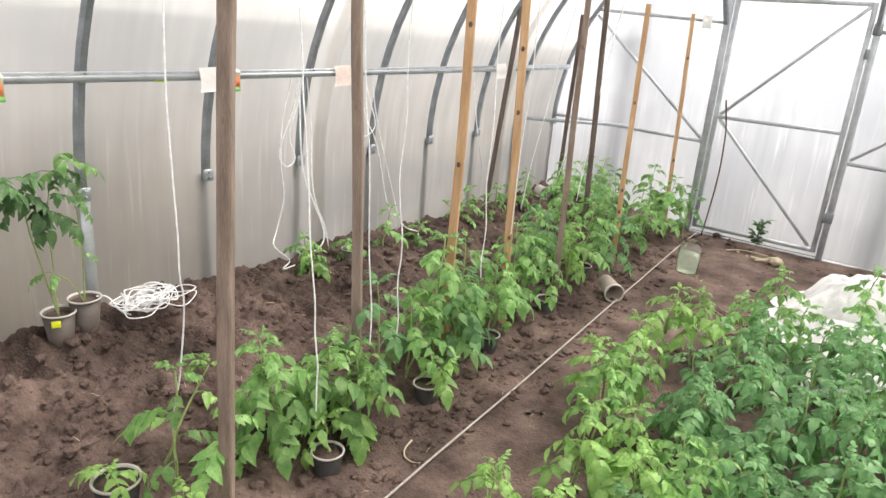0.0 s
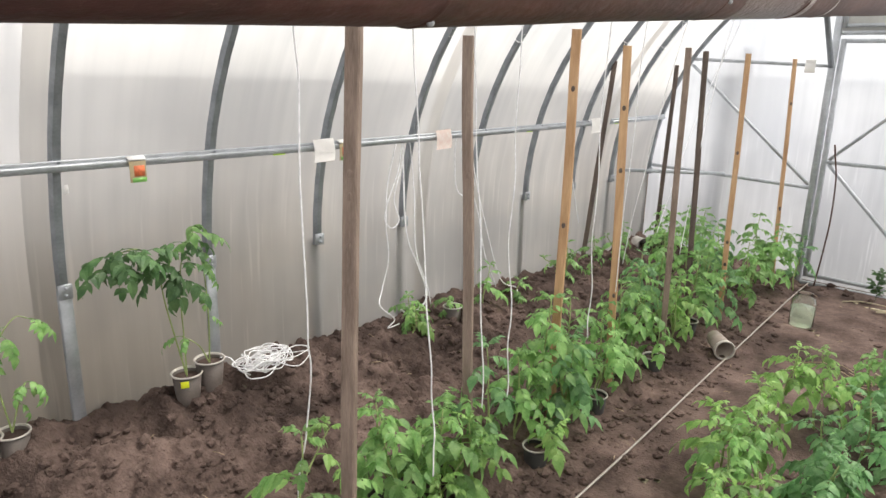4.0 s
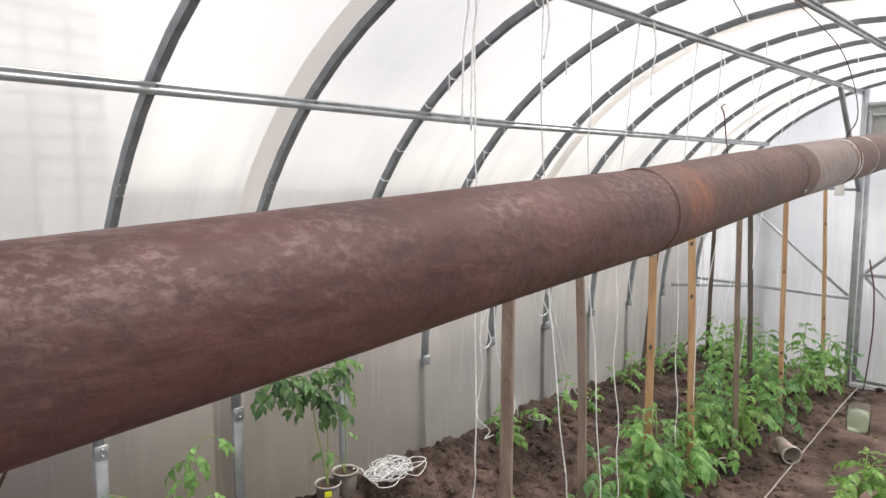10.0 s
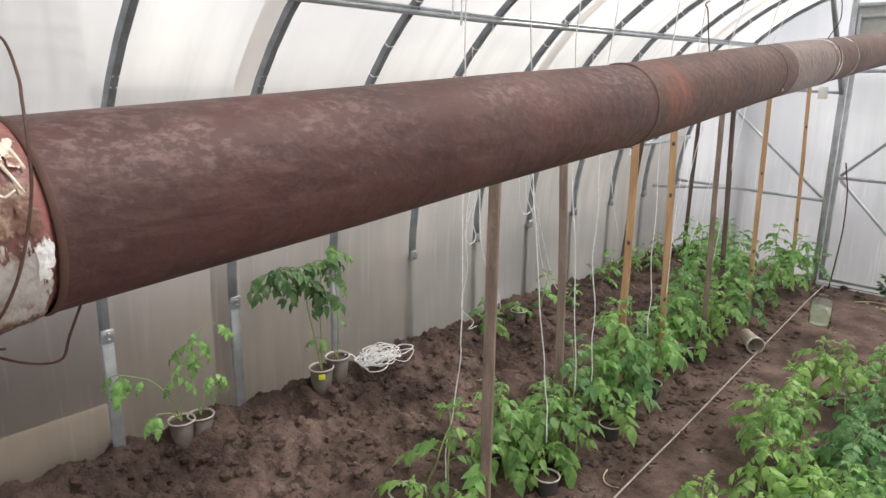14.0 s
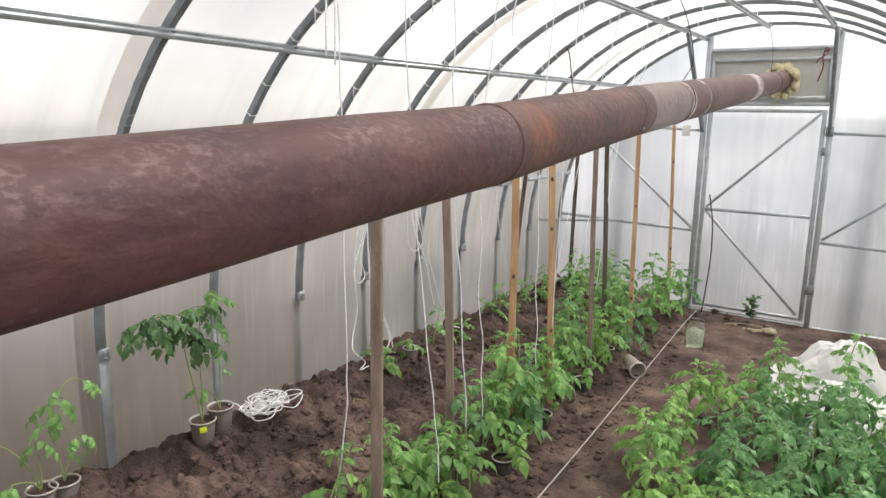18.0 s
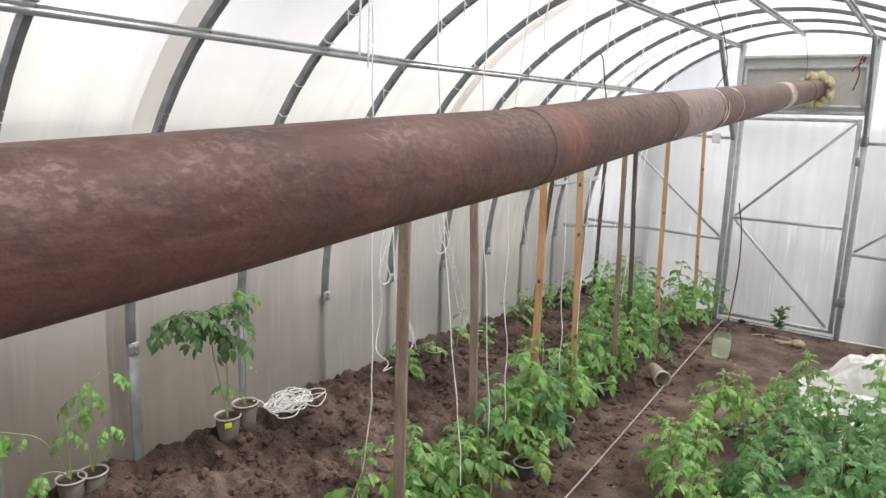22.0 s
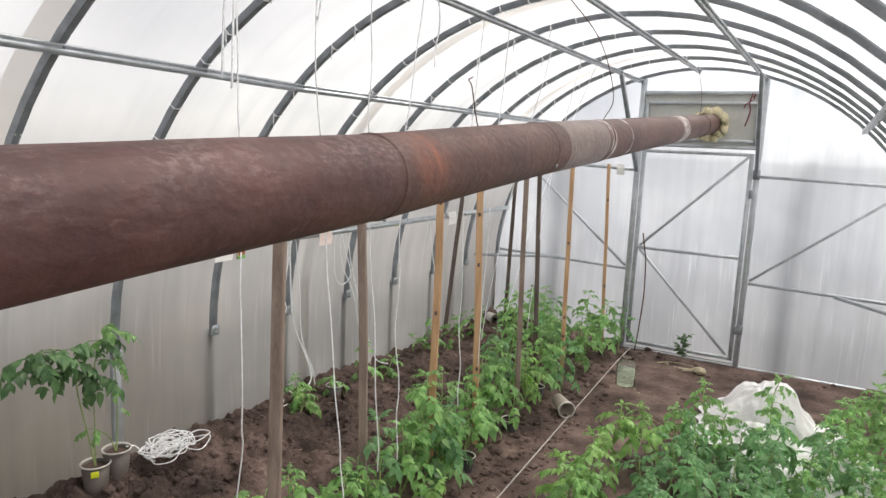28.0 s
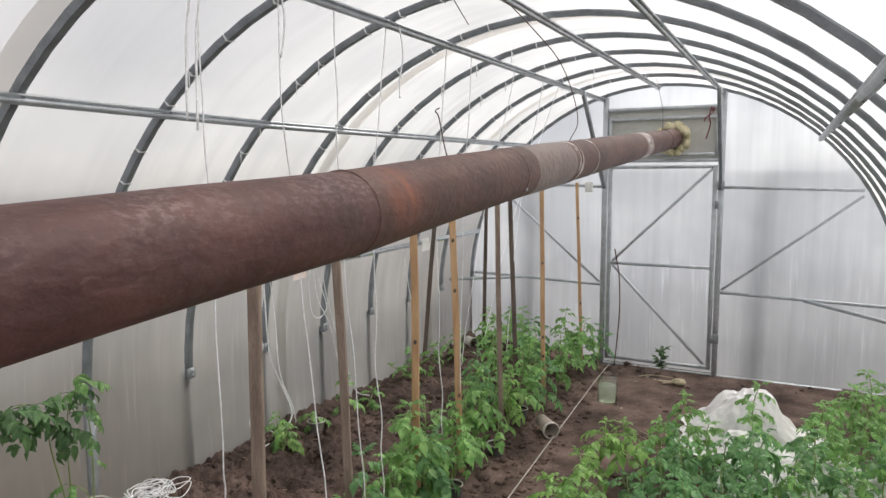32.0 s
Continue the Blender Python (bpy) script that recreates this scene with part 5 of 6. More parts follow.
def drop_string(line, wob=0.012):
    """Twine from the purlin through the given points, slightly wavy."""
    pts = smooth_line(line, 5)
    n = len(pts) - 1
    seed_at = line[-1][1] * 5
    pts = [p + Vector((noise.noise((k * 0.45, seed_at, 1)), noise.noise((k * 0.45, seed_at, 4)), 0)) * (wob if 0 < k < n else 0) for k, p in enumerate(pts)]
    twine("plant_string", pts, "white synthetic twine hanging from the purlin down to a tomato plant", 0.0027)


for line in ([(-0.56, 0.05, 2.52), (-0.56, 0.05, 2.0), (-0.60, 0.10, 1.6), (-0.61, 0.12, 0.95), (-0.65, 0.15, 0.70), (-0.68, 0.12, 0.36), (-0.69, 0.12, 0.14)],
             [(-0.56, 0.42, 2.52), (-0.57, 0.44, 2.1), (-0.66, 0.60, 1.65), (-0.58, 0.57, 1.1), (-0.47, 0.50, 0.60), (-0.42, 0.46, 0.34)],
             [(-0.56, 0.75, 2.52), (-0.58, 0.78, 2.0), (-0.62, 0.85, 1.65), (-0.56, 0.84, 1.0), (-0.51, 0.82, 0.42)],
             [(-0.56, 1.14, 2.52), (-0.61, 1.11, 1.9), (-0.60, 1.07, 1.25), (-0.55, 1.02, 0.7), (-0.52, 0.99, 0.40)],
             [(-0.56, 1.74, 2.52), (-0.60, 1.70, 1.7), (-0.57, 1.66, 0.9), (-0.545, 1.63, 0.45)],
             [(-0.56, 2.05, 2.52), (-0.62, 2.06, 1.6), (-0.64, 2.05, 0.55)], [(-0.57, 2.75, 2.52), (-0.80, 2.74, 1.5), (-0.95, 2.72, 0.50)],
             [(-0.56, 3.30, 2.52), (-0.72, 3.22, 1.5), (-0.80, 3.20, 0.5)], [(-0.57, 3.7, 2.52), (-0.95, 3.64, 1.4), (-1.15, 3.6, 0.5)]):
    drop_string(line)
RX = -1.83
twine("twine_loop", [(RX, 1.70, 1.24), (RX + 0.01, 1.66, 1.07), (RX + 0.02, 1.57, 0.90), (RX + 0.02, 1.55, 0.81), (RX + 0.02, 1.60, 0.75), (RX + 0.02, 1.66, 0.79), (RX + 0.02, 1.62, 0.92), (RX + 0.01, 1.69, 1.10), (RX, 1.72, 1.24)], "white twine loop hanging from the side rail")
twine("twine_length", [(RX, 1.66, 1.24), (RX + 0.01, 1.58, 1.00), (RX + 0.02, 1.56, 0.77), (RX + 0.02, 1.58, 0.58), (RX + 0.03, 1.52, 0.41), (-1.71, 1.42, 0.36), (-1.70, 1.52, 0.26), (-1.70, 1.47, 0.22), (-1.70, 1.56, 0.22)], "white twine hanging from the side rail and curling on the soil")
twine("twine_length", [(RX, 1.71, 1.24), (RX + 0.01, 1.70, 1.10), (RX + 0.02, 1.72, 0.71), (RX + 0.05, 1.79, 0.50), (-1.73, 1.81, 0.36), (-1.72, 1.78, 0.28), (-1.72, 1.66, 0.25), (-1.72, 1.59, 0.29)], "thick white twine hanging from the side rail to a young plant", 0.0052)
twine("twine_length", [(RX, 1.76, 1.23), (RX + 0.01, 1.79, 0.93), (RX + 0.06, 1.76, 0.60), (-1.73, 1.82, 0.38), (-1.72, 1.84, 0.26)], "white twine hanging from the side rail to a young plant")
twine("twine_loop", [(RX, 2.16, 1.24), (RX + 0.01, 2.14, 1.10), (RX + 0.02, 2.15, 0.92), (RX + 0.02, 2.23, 0.86), (RX + 0.02, 2.32, 0.92), (RX + 0.01, 2.27, 1.08), (RX, 2.22, 1.24)], "white twine loop hanging from the side rail")
twine("twine_length", [(RX, 2.20, 1.24), (RX + 0.02, 2.22, 1.00), (RX + 0.03, 2.34, 0.78), (RX + 0.05, 2.42, 0.45), (-1.74, 2.50, 0.22)], "white twine hanging from the side rail to a young plant")
twine("twine_length", [(RX, 2.30, 1.24), (RX + 0.02, 2.32, 1.0), (RX + 0.04, 2.44, 0.62), (-1.75, 2.56, 0.26), (-1.70, 2.68, 0.18), (-1.66, 2.62, 0.15)], "white twine hanging from the side rail and trailing over the soil")
twine("twine_length", [(RX, 3.42, 1.24), (RX + 0.02, 3.46, 0.95), (RX + 0.03, 3.52, 0.72), (RX + 0.04, 3.60, 0.48)], "white twine hanging from the side rail")
for y, x, z in ((0.02, -0.55, 2.0), (0.00, -0.57, 2.03), (0.40, -0.54, 2.28), (1.20, -0.53, 2.20)):
    twine("twine_end", [(x, y, 2.53), (x + 0.012, y + 0.012, 2.40), (x - 0.005, y + 0.01, 2.28), (x + 0.01, y - 0.015, z)], "white twine end hanging from the purlin")

# heap of twine by the wall
rope = thing("twine_heap", (-1.68, 0.68, soil_height(-1.68, 0.68)), "tangled heap of white twine lying on the soil", "twine heap")
rr = random.Random(12)
for k in range(10):
    pts = []
    a = rr.uniform(0, 6)
    cx, cy = rr.uniform(-0.05, 0.05), rr.uniform(-0.09, 0.09)
    for i in range(13):
        a += rr.uniform(0.7, 1.3)
        q = rr.uniform(0.45, 1.0)
        pts.append((cx + 0.095 * q * math.cos(a), cy + 0.12 * q * math.sin(a), 0.010 + 0.060 * rr.random() + 0.055 * (1 - abs(cy) / 0.1) * rr.random()))
    bm = bmesh.new()
    tube(bm, smooth_line(pts, 5), 0.0028, 5)
    part("coil", bm, M_STRING, rope)
twine("twine_tail", [(-1.75, 0.47, 0.34), (-1.73, 0.51, 0.33), (-1.70, 0.54, 0.27), (-1.68, 0.58, 0.24)], "white twine running over the pot rim to the heap", 0.004, group="")

# cord pulled along the row
pts = []
for k in range(41):
    f = k / 40
    x, y = 0.03 - 0.43 * f ** 0.9 + 0.01 * math.sin(f * 5), -1.2 + 6.12 * f
    x = -0.14 - 0.045 * (y + 1.2)
    pts.append((x, y, soil_height(x, y) + 0.016))
pts = [(p[0], p[1], sum(q[2] for q in pts[max(0, i - 2):i + 3]) / len(pts[max(0, i - 2):i + 3]) + 0.006) for i, p in enumerate(pts)]
twine("marking_cord", pts, "pale grey cord stretched along the ground beside the row", 0.005, M_CORD, "cord", "")

# ---- small things on the side rail ----
M_LIME_TAG = material("lime_sticker", (0.50, 0.80, 0.08), 0.6, var=0.08)
M_PAPER = material("white_paper", (0.80, 0.79, 0.76), 0.8, var=0.06)
M_PAPER_PINK = material("printed_paper", (0.78, 0.62, 0.55), 0.8, scale=40, color2=(0.85, 0.80, 0.75))
M_PACK_RED = material("red_print", (0.65, 0.16, 0.06), 0.5, scale=60, var=0.3)
M_PACK_GREEN = material("green_print", (0.18, 0.42, 0.10), 0.5, var=0.2)
M_PACK_BROWN = material("ochre_print", (0.42, 0.34, 0.20), 0.5, var=0.2)
for y in (-0.46, 0.87, 2.89, 4.1):
    t = thing("rail_sticker", (-1.80, y, 1.235), "lime green sticker wrapped over the steel side rail", "sticker", "rail stickers")
    bm = bmesh.new()
    box(bm, (0.0, 0, 0.0), (0.003, 0.065, 0.034), Matrix.Rotation(0.3, 3, "Y"), 0.001)
    part("sticker", bm, M_LIME_TAG, t)
for y, mat, turn in ((1.10, M_PAPER, 0.25), (1.97, M_PAPER_PINK, 0.35), (3.70, M_PAPER, 0.3)):
    t = thing("paper_card", (-1.775, y, 1.225), "paper card folded over the steel side rail", "paper card", "rail cards")
    bm = bmesh.new()
    n = 6
    vs = [[bm.verts.new((0.015 * math.sin(j / n * 2.5) + 0.012 * i, (i - 0.5) * 0.115, 0.055 - 0.11 * j / n + 0.006 * i)) for i in range(2)] for j in range(n + 1)]
    for a, b in zip(vs, vs[1:]):
        bm.faces.new((a[0], a[1], b[1], b[0]))
    bmesh.ops.solidify(bm, geom=bm.faces[:], thickness=0.001)
    part("card", bm, mat, t)
for y in (0.19, 1.24):
    t = thing("seed_packet", (-1.775, y, 1.215), "small printed seed packet folded over the steel side rail", "seed packet", "seed packets")
    bm = bmesh.new()
    box(bm, (0, 0, -0.005), (0.003, 0.066, 0.084), None, 0.001)
    part("packet", bm, M_PACK_BROWN, t)
    bm = bmesh.new()
    box(bm, (-0.008, 0, 0.048), (0.026, 0.068, 0.003), Matrix.Rotation(0.5, 3, "Y"))
    part("folded_top", bm, M_PAPER, t)
    bm = bmesh.new()
    box(bm, (0.0022, 0.005, -0.002), (0.002, 0.042, 0.042), None)
    part("printed_picture", bm, M_PACK_RED, t)
    bm = bmesh.new()
    box(bm, (0.0022, 0.004, -0.038), (0.002, 0.056, 0.018), None)
    part("printed_band", bm, M_PACK_GREEN, t)
t = thing("rib_label", (-1.86, -0.05, 1.155), "small white label stuck on an arch rib", "label")
bm = bmesh.new()
box(bm, (0, 0, 0), (0.003, 0.016, 0.035), None, 0.001)
part("label_strip", bm, M_PAPER, t)
t = thing("plant_tag", (-1.698, 0.272, 0.29), "bright yellow square tag stuck on a pot", "plant tag")
bm = bmesh.new()
box(bm, (0, 0, 0), (0.003, 0.034, 0.030), Matrix.Rotation(-0.5, 3, "Z"), 0.001)
part("tag", bm, material("yellow_tag", (0.75, 0.80, 0.03), 0.5, var=0.06), t)
t = thing("door_notice", (-0.66, GABLE - 0.045, 1.70), "white paper tag hanging on the gable rail", "paper tag")
bm = bmesh.new()
box(bm, (0, 0, 0), (0.075, 0.003, 0.10), None, 0.001)
part("sheet", bm, M_PAPER, t)
t = thing("red_ribbon", (0.42, GABLE - 0.06, 2.35), "red ribbon tied at the vent panel", "ribbon")
for pts in ([(0, 0, 0.06), (-0.02, 0, -0.02), (-0.01, 0, -0.10), (-0.04, 0, -0.22)], [(0, 0, 0.0), (-0.05, 0, -0.04), (-0.06, 0, -0.07)], [(0, 0, 0.02), (0.02, 0, 0.05), (0.01, 0, 0.0)]):
    bm = bmesh.new()
    tube(bm, smooth_line(pts), 0.006, 5)
    part("strand", bm, material("red_ribbon", (0.14, 0.03, 0.035), 0.7), t)

# ---- things on the ground ----


def glass(name, color, rough=0.02, ior=1.45, through_it=1.0):
    m = bpy.data.materials.new(name)
    m.use_nodes = True
    p = m.node_tree.nodes["Principled BSDF"]
    p.inputs["Base Color"].default_value = (*color, 1)
    p.inputs["Transmission Weight"].default_value, p.inputs["Roughness"].default_value, p.inputs["IOR"].default_value = through_it, rough, ior
    return m


jx, jy = -0.183, 3.85
jar = thing("glass_jar", (jx, jy, soil_height(jx, jy)), "large clear glass jar of cloudy greenish water on the path", "jar")
bm = bmesh.new()
lathe(bm, [(0.0, 0.0), (0.070, 0.0), (0.077, 0.012), (0.077, 0.165), (0.068, 0.195), (0.046, 0.212), (0.044, 0.232), (0.048, 0.236), (0.042, 0.236), (0.042, 0.212), (0.063, 0.192), (0.073, 0.163), (0.073, 0.014), (0.066, 0.005), (0.0, 0.005)], 28)
part("glass", bm, glass("clear_glass", (0.95, 0.98, 0.96)), jar).visible_shadow = False
bm = bmesh.new()
lathe(bm, [(0.0, 0.006), (0.065, 0.006), (0.0722, 0.016), (0.0722, 0.14), (0.0, 0.14)], 28)
part("water", bm, glass("cloudy_water", (0.70, 0.76, 0.62), 0.2, 1.15, 0.72), jar).visible_shadow = False


def lying_pot(x, y, az, r, length, mat, rim, label, name="plastic_pot"):
    t = thing(name, (x, y, soil_height(x, y) + r * 0.9), label, "pot")
    m = Matrix.Rotation(az, 4, "Z") @ Matrix.Rotation(math.pi / 2 + 0.05, 4, "Y")
    bm = bmesh.new()
    lathe(bm, [(0.001, -length / 2), (r * 0.76, -length / 2), (r * 0.97, length / 2 - 0.012), (r * 0.93, length / 2 - 0.012), (r * 0.72, -length / 2 + 0.008), (0.001, -length / 2 + 0.008)], 22)
    bm.transform(m)
    part("body", bm, mat, t)
    bm = bmesh.new()
    lathe(bm, [(r * 0.95, length / 2 - 0.016), (r * 1.06, length / 2 - 0.014), (r * 1.06, length / 2), (r * 0.92, length / 2 + 0.002), (r * 0.92, length / 2 - 0.014)], 22)
    bm.transform(m)
    part("rim", bm, rim, t)


M_BEIGE = material("dusty_beige_plastic", (0.28, 0.23, 0.19), 0.6, scale=12, color2=(0.44, 0.37, 0.32))
lying_pot(-0.395, 2.945, -0.87, 0.058, 0.19, M_BEIGE, M_RIM, "dusty beige plastic pot lying on its side by the cord")
lying_pot(-1.72, 4.55, -0.6, 0.055, 0.14, material("dirty_white_plastic", (0.55, 0.53, 0.48), 0.6, scale=10), M_RIM, "dirty white plastic pot lying on its side among plants")
lying_pot(-1.62, 4.66, 0.5, 0.065, 0.15, M_POT, M_POT, "black plastic pot lying on its side among plants")


def crumpled(name, parent, x0, x1, y0, y1, height, amount, nx, ny):
    """A crumpled sheet of film: height(u, v) over its rectangle, with sharp folds and a ragged rim."""
    vs, faces = [], []
    for j in range(ny + 1):
        for i in range(nx + 1):
            u, v = i / nx, j / ny
            x, y = x0 + (x1 - x0) * u, y0 + (y1 - y0) * v
            x += 0.05 * noise.noise((v * 5, u * 3, x0)) * (1 if 0 < i < nx else 1.6)
            y += 0.05 * noise.noise((u * 5, v * 3, y0 + 4)) * (1 if 0 < j < ny else 1.6)
            fold = 0.55 - abs(noise.noise((x * 5, y * 4, 2))) * 1.3 + 0.4 * (0.4 - abs(noise.noise((x * 13, y * 11, 6)))) + 0.12 * noise.noise((x * 34, y * 34, 1))
            rim = min(1, 6 * min(u, 1 - u, v, 1 - v))
            z = soil_height(x, y) + 0.012 + max(0.0, height(u, v) + amount * fold * (0.25 + 0.75 * rim))
            vs.append((x, y, z))
    for j in range(ny):
        for i in range(nx):
            a = j * (nx + 1) + i
            faces.append((a, a + 1, a + nx + 2, a + nx + 1))
    me = bpy.data.meshes.new(name)
    me.from_pydata(vs, [], faces)
    return link(name, me, M_BAG, parent)


def build_sack():
    s = thing("plastic_sack", (0, 0, 0), "crumpled white woven plastic sack lying on the path", "sack")

    def heap(u, v):
        edge = min(1, 2.6 * min(u * 1.3, v, 1 - v, 1 - u))
        return edge * (0.25 * math.exp(-((u - 0.36) / 0.34) ** 4 - ((v - 0.52) / 0.45) ** 4) + 0.14 * math.exp(-((u - 0.66) / 0.30) ** 2 - ((v - 0.45) / 0.4) ** 2))
    crumpled("bag", s, 0.44, 1.40, 3.02, 3.80, heap, 0.055, 90, 74)
    crumpled("loose_flap", s, 0.78, 1.62, 2.42, 3.10, lambda u, v: 0.12 * v * (1 - u) + 0.06, 0.07, 60, 48)


build_sack()

M_ROOT = material("pale_root", (0.42, 0.36, 0.24), 0.85, scale=30, color2=(0.62, 0.55, 0.38))


def stalk(name, line, r, label):
    t = thing(name, line[0], label, "stalk", "dry stalks")
    base = Vector(line[0])
    bm = bmesh.new()
    pts = smooth_line(line)
    tube(bm, [p - base for p in pts], [r * (1 - 0.5 * k / len(pts)) for k in range(len(pts))], 6)
    part("stem", bm, M_ROOT, t)


for name, flat, r, label in (("dry_stalk", [(-0.37, 0.93), (-0.355, 0.87), (-0.33, 0.835), (-0.29, 0.825), (-0.26, 0.84)], 0.0040, "pale dry stalk curled on the path beside the cord"),
                             ("dry_twig", [(-0.06, 2.62), (0.0, 2.70), (0.07, 2.80)], 0.0045, "straight dry twig lying on the path"),
                             ("dry_twig", [(-0.10, 4.62), (0.0, 4.70), (0.12, 4.73), (0.20, 4.72)], 0.0055, "pale dry twig lying by the door sill"),
                             ("dry_stalk", [(0.36, 3.30), (0.45, 3.20), (0.56, 3.15)], 0.0040, "brown dry stalk lying beside the sack")):
    stalk(name, [(x, y, soil_height(x, y) + r + 0.004) for x, y in flat], r, label)
for x, y, w in ((-0.10, 3.80, 0.022), (-0.05, 3.74, 0.014), (-0.12, 1.42, 0.020), (-0.08, 1.46, 0.016), (-0.02, 4.66, 0.018), (0.06, 4.60, 0.014)):
    t = thing("litter_scrap", (x, y, soil_height(x, y) + 0.005), "small pale scrap of litter on the path", "scrap", "litter scraps")
    bm = bmesh.new()
    vs = [bm.verts.new((w * math.cos(a) * (1 + 0.4 * math.sin(3 * a + x * 9)), w * 0.7 * math.sin(a), 0.006 * math.sin(2 * a))) for a in [k * math.pi / 4 for k in range(8)]]
    bmesh.ops.solidify(bm, geom=[bm.faces.new(vs)], thickness=0.003)
    part("scrap", bm, M_ROOT, t, smooth=False)
root = thing("dry_root", (0.24, 4.52, soil_height(0.24, 4.52)), "pale dried root lying on the path", "root")
for pts, r in (([(-0.14, 0.02, 0.012), (-0.06, 0.0, 0.02), (0.0, 0, 0.03)], 0.009), ([(-0.10, -0.03, 0.01), (-0.03, -0.01, 0.02), (0.01, 0, 0.03)], 0.007)):
    bm = bmesh.new()
    tube(bm, smooth_line(pts), r, 6)
    part("strand", bm, M_ROOT, root)
bm = bmesh.new()
bmesh.ops.create_icosphere(bm, subdivisions=3, radius=1)
for v in bm.verts:
    k = 1 + 0.35 * noise.noise(v.co * 3)
    v.co = Vector((0.04 + v.co.x * 0.055 * k, v.co.y * 0.04 * k, 0.028 + v.co.z * 0.03 * k))
part("head", bm, M_ROOT, root)

rod = thing("bent_rod", (-0.35, 4.9, 0.0), "dark bent metal rod leaning on the door", "rod")
bm = bmesh.new()
tube(bm, smooth_line([(-0.02, 0.0, 0.0), (0.0, 0.01, 0.25), (0.015, 0.02, 0.55), (0.0, 0.04, 0.86), (-0.03, 0.05, 1.02), (-0.05, 0.055, 1.12)]), 0.006, 8)
part("bar", bm, M_WIRE, rod)
weed = thing("weed", (0.08, 4.78, soil_height(0.08, 4.78)), "small dark green weed growing at the door sill", "weed")
M_WEED = leaf_material("dark_weed_leaf", (0.035, 0.085, 0.03), (0.09, 0.17, 0.06))
WEED = [me.copy() for me in LEAVES]
for me in WEED:
    me.materials[0] = M_WEED
for k in range(9):
    o = link("leaf", WEED[k % 7], None, weed)
    o.matrix_basis = Matrix.Translation((0, 0, 0.02 + 0.02 * k)) @ Euler((0, -1.15, k * 2.4)).to_matrix().to_4x4() @ Matrix.Scale(0.62, 4)

# clods on the dug bed
cl = random.Random(4)
ico = bmesh.new()
bmesh.ops.create_icosphere(ico, subdivisions=1, radius=1)
iv = [v.co.copy() for v in ico.verts]
jf = [[v.index for v in f.verts] for f in ico.faces]
ico.free()
cv, cf = [], []
for k in range(7600):
    x = cl.uniform(-1.86, -0.22) if k < 7000 else cl.uniform(-0.25, 1.7)
    y = -1.0 + 6.0 * cl.random() ** 1.25
    r = 0.005 + 0.027 * cl.random() ** 5
    z = soil_height(x, y) + r * 0.1
    b = len(cv)
    sq = (cl.uniform(0.8, 1.3), cl.uniform(0.8, 1.3), cl.uniform(0.6, 0.95))
    cv += [(x + r * v.x * sq[0] * cl.uniform(0.75, 1.2), y + r * v.y * sq[1] * cl.uniform(0.75, 1.2), z + r * v.z * sq[2] * cl.uniform(0.75, 1.2)) for v in iv]
    cf += [[b + i for i in f] for f in jf]
me = bpy.data.meshes.new("soil_clods")
me.from_pydata(cv, [], cf)
tagged(link("soil_clods", me, M_SOIL), "loose dark clods of dug soil", "soil clods", kind="stuff")

# dry stalks and chaff
M_STRAW = material("dry_straw", (0.34, 0.25, 0.15), 0.85, scale=40, color2=(0.52, 0.42, 0.28))
bm = bmesh.new()
for k in range(150):
    if k < 50:
        x, y, L = cl.gauss(0.42, 0.12), cl.gauss(3.0, 0.14), cl.uniform(0.08, 0.24)
    else:
        x, y, L = cl.uniform(-1.7, 0.5), cl.uniform(0.0, 4.6), cl.uniform(0.015, 0.07)
    a = cl.uniform(0, 3.14)
    z = soil_height(x, y) + 0.006
    d = Vector((math.cos(a), math.sin(a), cl.uniform(-0.05, 0.15))) * L
    tube(bm, [Vector((x, y, z)), Vector((x, y, z)) + d * 0.5 + Vector((0, 0, 0.004)), Vector((x, y, z)) + d], 0.0016 if k >= 50 else 0.0026, 4)
tagged(part("dry_stalks", bm, M_STRAW), "scattered dry stalks and straw on the soil", "straw", kind="stuff")

# twine knots left on the arches
bm = bmesh.new()
for y in RIBS:
    if y < 0.4:
        continue
    for k in range(9):
        s = 0.62 + k * 0.115 + cl.uniform(-0.03, 0.03)
        x, z = arch_point(s, R - 0.015)
        box(bm, (x, y, z), (0.030, 0.050, 0.004), Matrix.Rotation(s - math.pi / 2, 3, "Y") @ Matrix.Rotation(math.pi / 2, 3, "Y"))
        if cl.random() < 0.4:
            box(bm, (x, y - 0.026, z - 0.03), (0.004, 0.003, 0.06))
tagged(part("twine_knots", bm, M_STRING), "white twine knots left tied round the arch ribs", "twine knots", kind="stuff")

# ---- outside ----
M_FENCE = material("dark_fence", (0.075, 0.052, 0.040), 0.9, scale=3, color2=(0.15, 0.108, 0.085), stretch=(1, 1, 0.3))
M_FENCE_GREY = material("grey_fence", (0.19, 0.145, 0.115), 0.9, scale=3, color2=(0.29, 0.23, 0.185), stretch=(1, 1, 0.3))
M_FENCE_PALE = material("tan_fence", (0.32, 0.265, 0.19), 0.9, scale=3, color2=(0.45, 0.38, 0.28), stretch=(1, 1, 0.3))
M_BAND = material("red_brown_cap", (0.22, 0.065, 0.050), 0.8)
M_HOUSE = material("white_brick", (0.84, 0.84, 0.85), 0.85, var=0.06, scale=4)
M_JOINT = material("brick_joint", (0.50, 0.50, 0.52), 0.9)


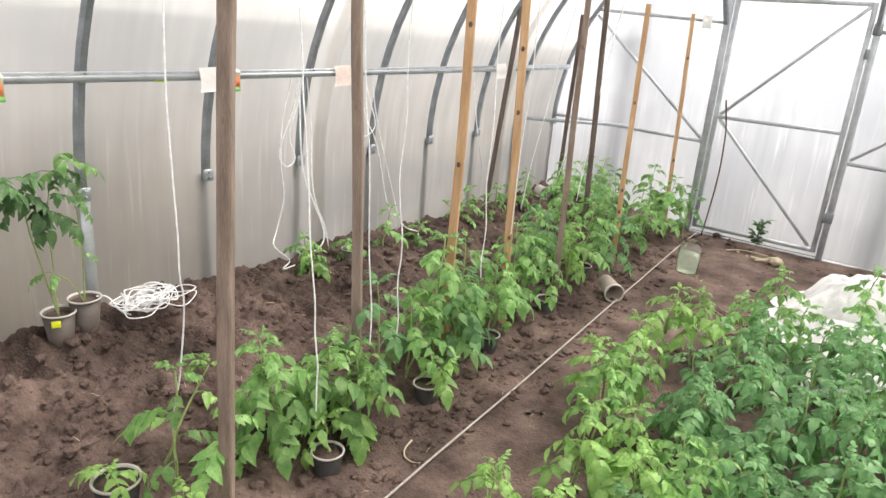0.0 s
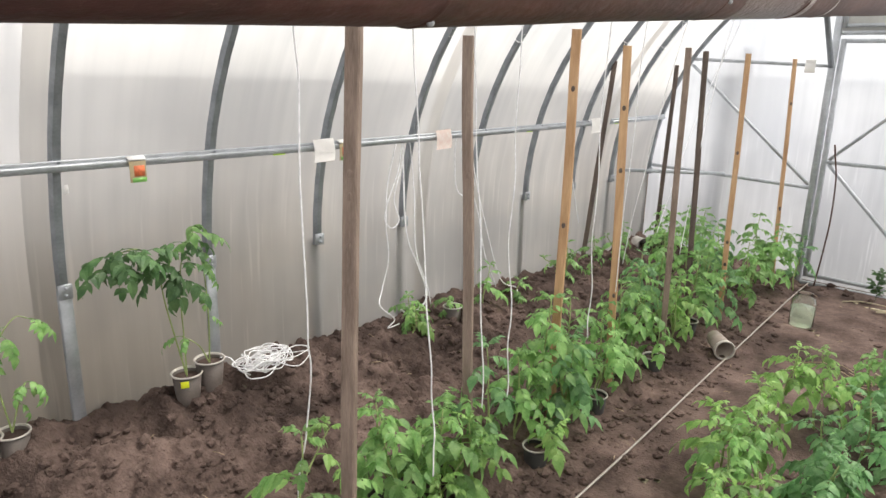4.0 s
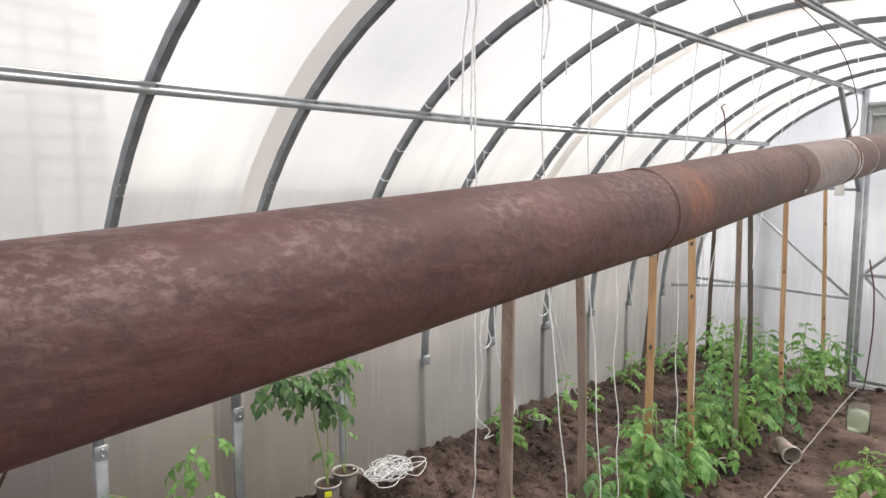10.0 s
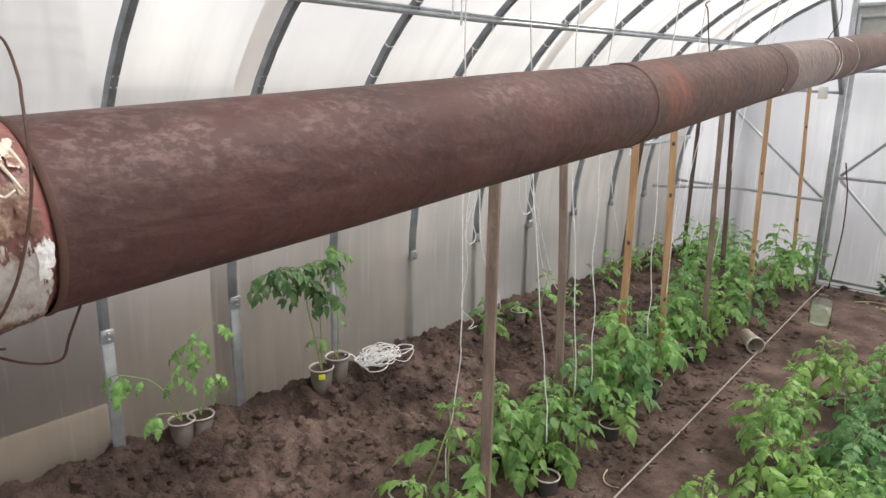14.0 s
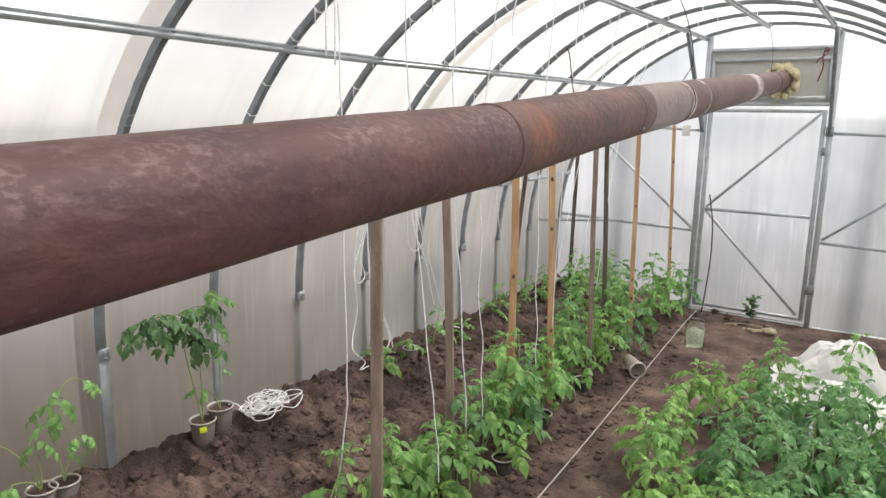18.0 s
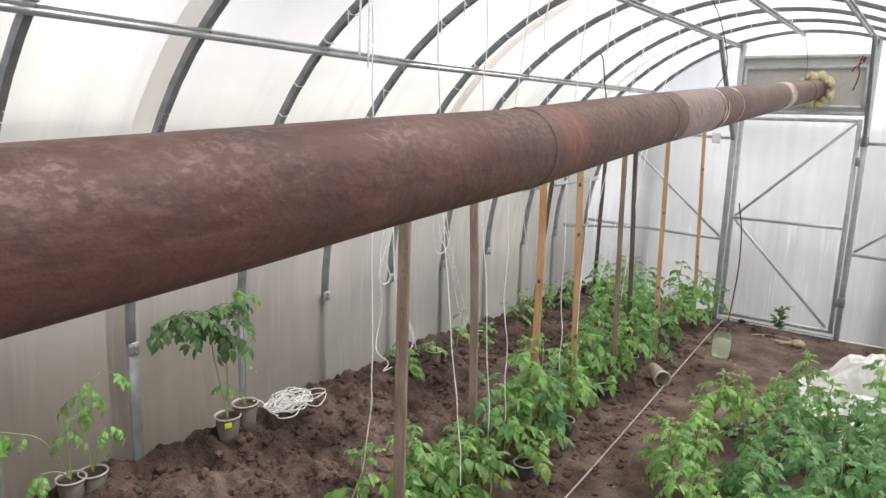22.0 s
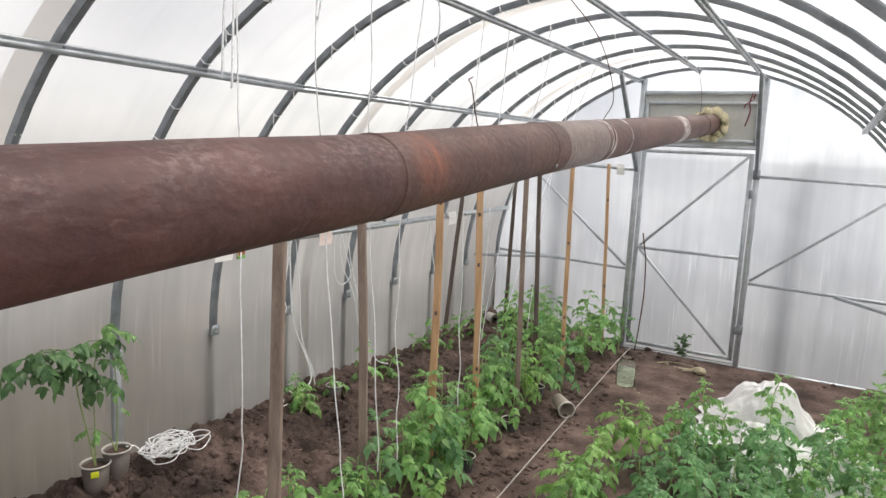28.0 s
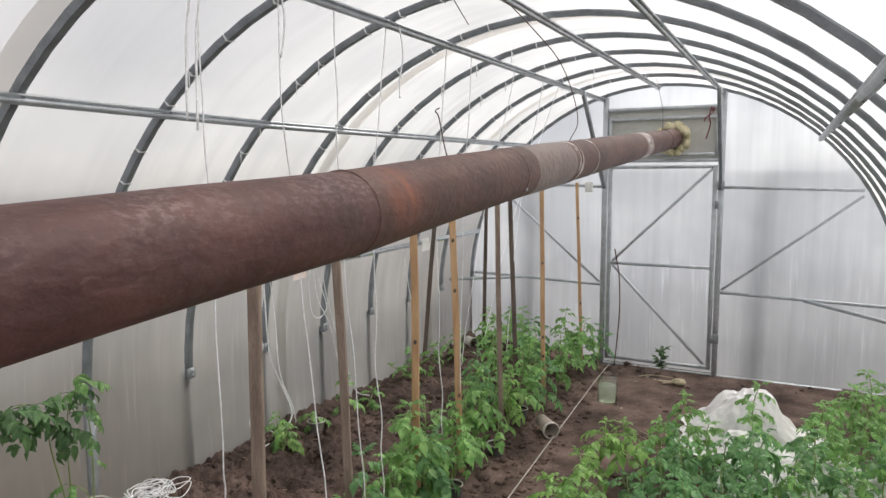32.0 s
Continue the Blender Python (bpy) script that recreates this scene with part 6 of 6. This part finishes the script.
def build_fence(name, x, y0, y1, h, mat, band, label):
    f = thing(name, (x, (y0 + y1) / 2, 0), label, "fence", kind="structure")
    y, k = y0, 0
    while y < y1:
        bm = bmesh.new()
        box(bm, (0.01 * (k % 2), y + 0.07 - (y0 + y1) / 2, h / 2 - 0.04), (0.025, 0.136, h + 0.08), None, 0.004)
        part("board", bm, mat, f, smooth=False)
        y, k = y + 0.14, k + 1
    if band:
        bm = bmesh.new()
        box(bm, (0.02, 0, h + 0.05), (0.08, y1 - y0, 0.14), None, 0.006)
        part("cap", bm, M_BAND, f)


build_fence("fence_1", -2.42, -6.0, -0.62, 1.14, M_FENCE, True, "dark board fence with a red-brown cap close outside the cover")
# these two are added to keep sky light off the cover's foot
build_fence("shade_fence_2", -2.60, -0.6, 1.20, 1.16, M_FENCE_PALE, False, "added tan board fence close outside, shading the lower cover")
build_fence("shade_fence_5", -4.10, 1.10, 9.0, 0.95, M_FENCE_PALE, False, "added tan board fence farther outside, shading the lower cover")
# unseen fence, added on the right side as well
build_fence("added_fence_4", 3.3, -5.0, 9.0, 1.25, M_FENCE_GREY, False, "added unseen grey board fence outside the cover")
# unseen boards added behind the gable so its lower panels come out darker
gable_screen = thing("shade_fence_3", (0, 6.6, 0), "added grey board fence shading the gable's lower panels", "fence", kind="structure")
for k in range(44):
    bm = bmesh.new()
    box(bm, (-3.2 + 0.15 * k, 0.01 * (k % 2), 0.60), (0.146, 0.025, 1.30 + 0.03 * (k % 3)), None, 0.004)
    part("board", bm, M_FENCE_GREY, gable_screen, smooth=False)
plank = thing("pale_plank", (-2.06, -1.55, 0.28), "pale weathered board standing outside at the foot of the cover", "board")
bm = bmesh.new()
box(bm, (0, 0, 0), (0.03, 1.75, 0.17), None, 0.004)
part("board", bm, material("pale_board", (0.62, 0.52, 0.40), 0.85, scale=4, color2=(0.74, 0.64, 0.52), stretch=(1, 0.3, 1)), plank)
for dy in (-0.7, 0.7):
    bm = bmesh.new()
    box(bm, (-0.03, dy, -0.14), (0.03, 0.05, 0.46), None, 0.004)
    part("peg", bm, M_FENCE, plank)
house = thing("brick_house", (-9, -4.75, 0), "white brick house wall behind the fence", "house")
bm = bmesh.new()
box(bm, (-1, 0, 2.5), (2, 13.5, 5), None, 0.02)
part("wall", bm, M_HOUSE, house)
bm = bmesh.new()
for k in range(18):
    box(bm, (0.004, 0, 0.28 * k), (0.012, 13.5, 0.03))
for k in range(27):
    box(bm, (0.004, -6.65 + 0.5 * k, 2.5), (0.012, 0.03, 5))
part("joints", bm, M_JOINT, house)
for x, w in ((0.93, 0.09), (-1.20, 0.11)):
    pole = thing("utility_post", (x, GABLE + 0.16, -0.1), "dark post standing outside behind the gable", "post", "outside posts")
    bm = bmesh.new()
    tube(bm, [(0, 0, 0), (0, 0, 1.2), (0, 0, 1.95)], [w / 2, w / 2 * 0.95, w / 2 * 0.9], 10)
    part("trunk", bm, M_FENCE, pole)
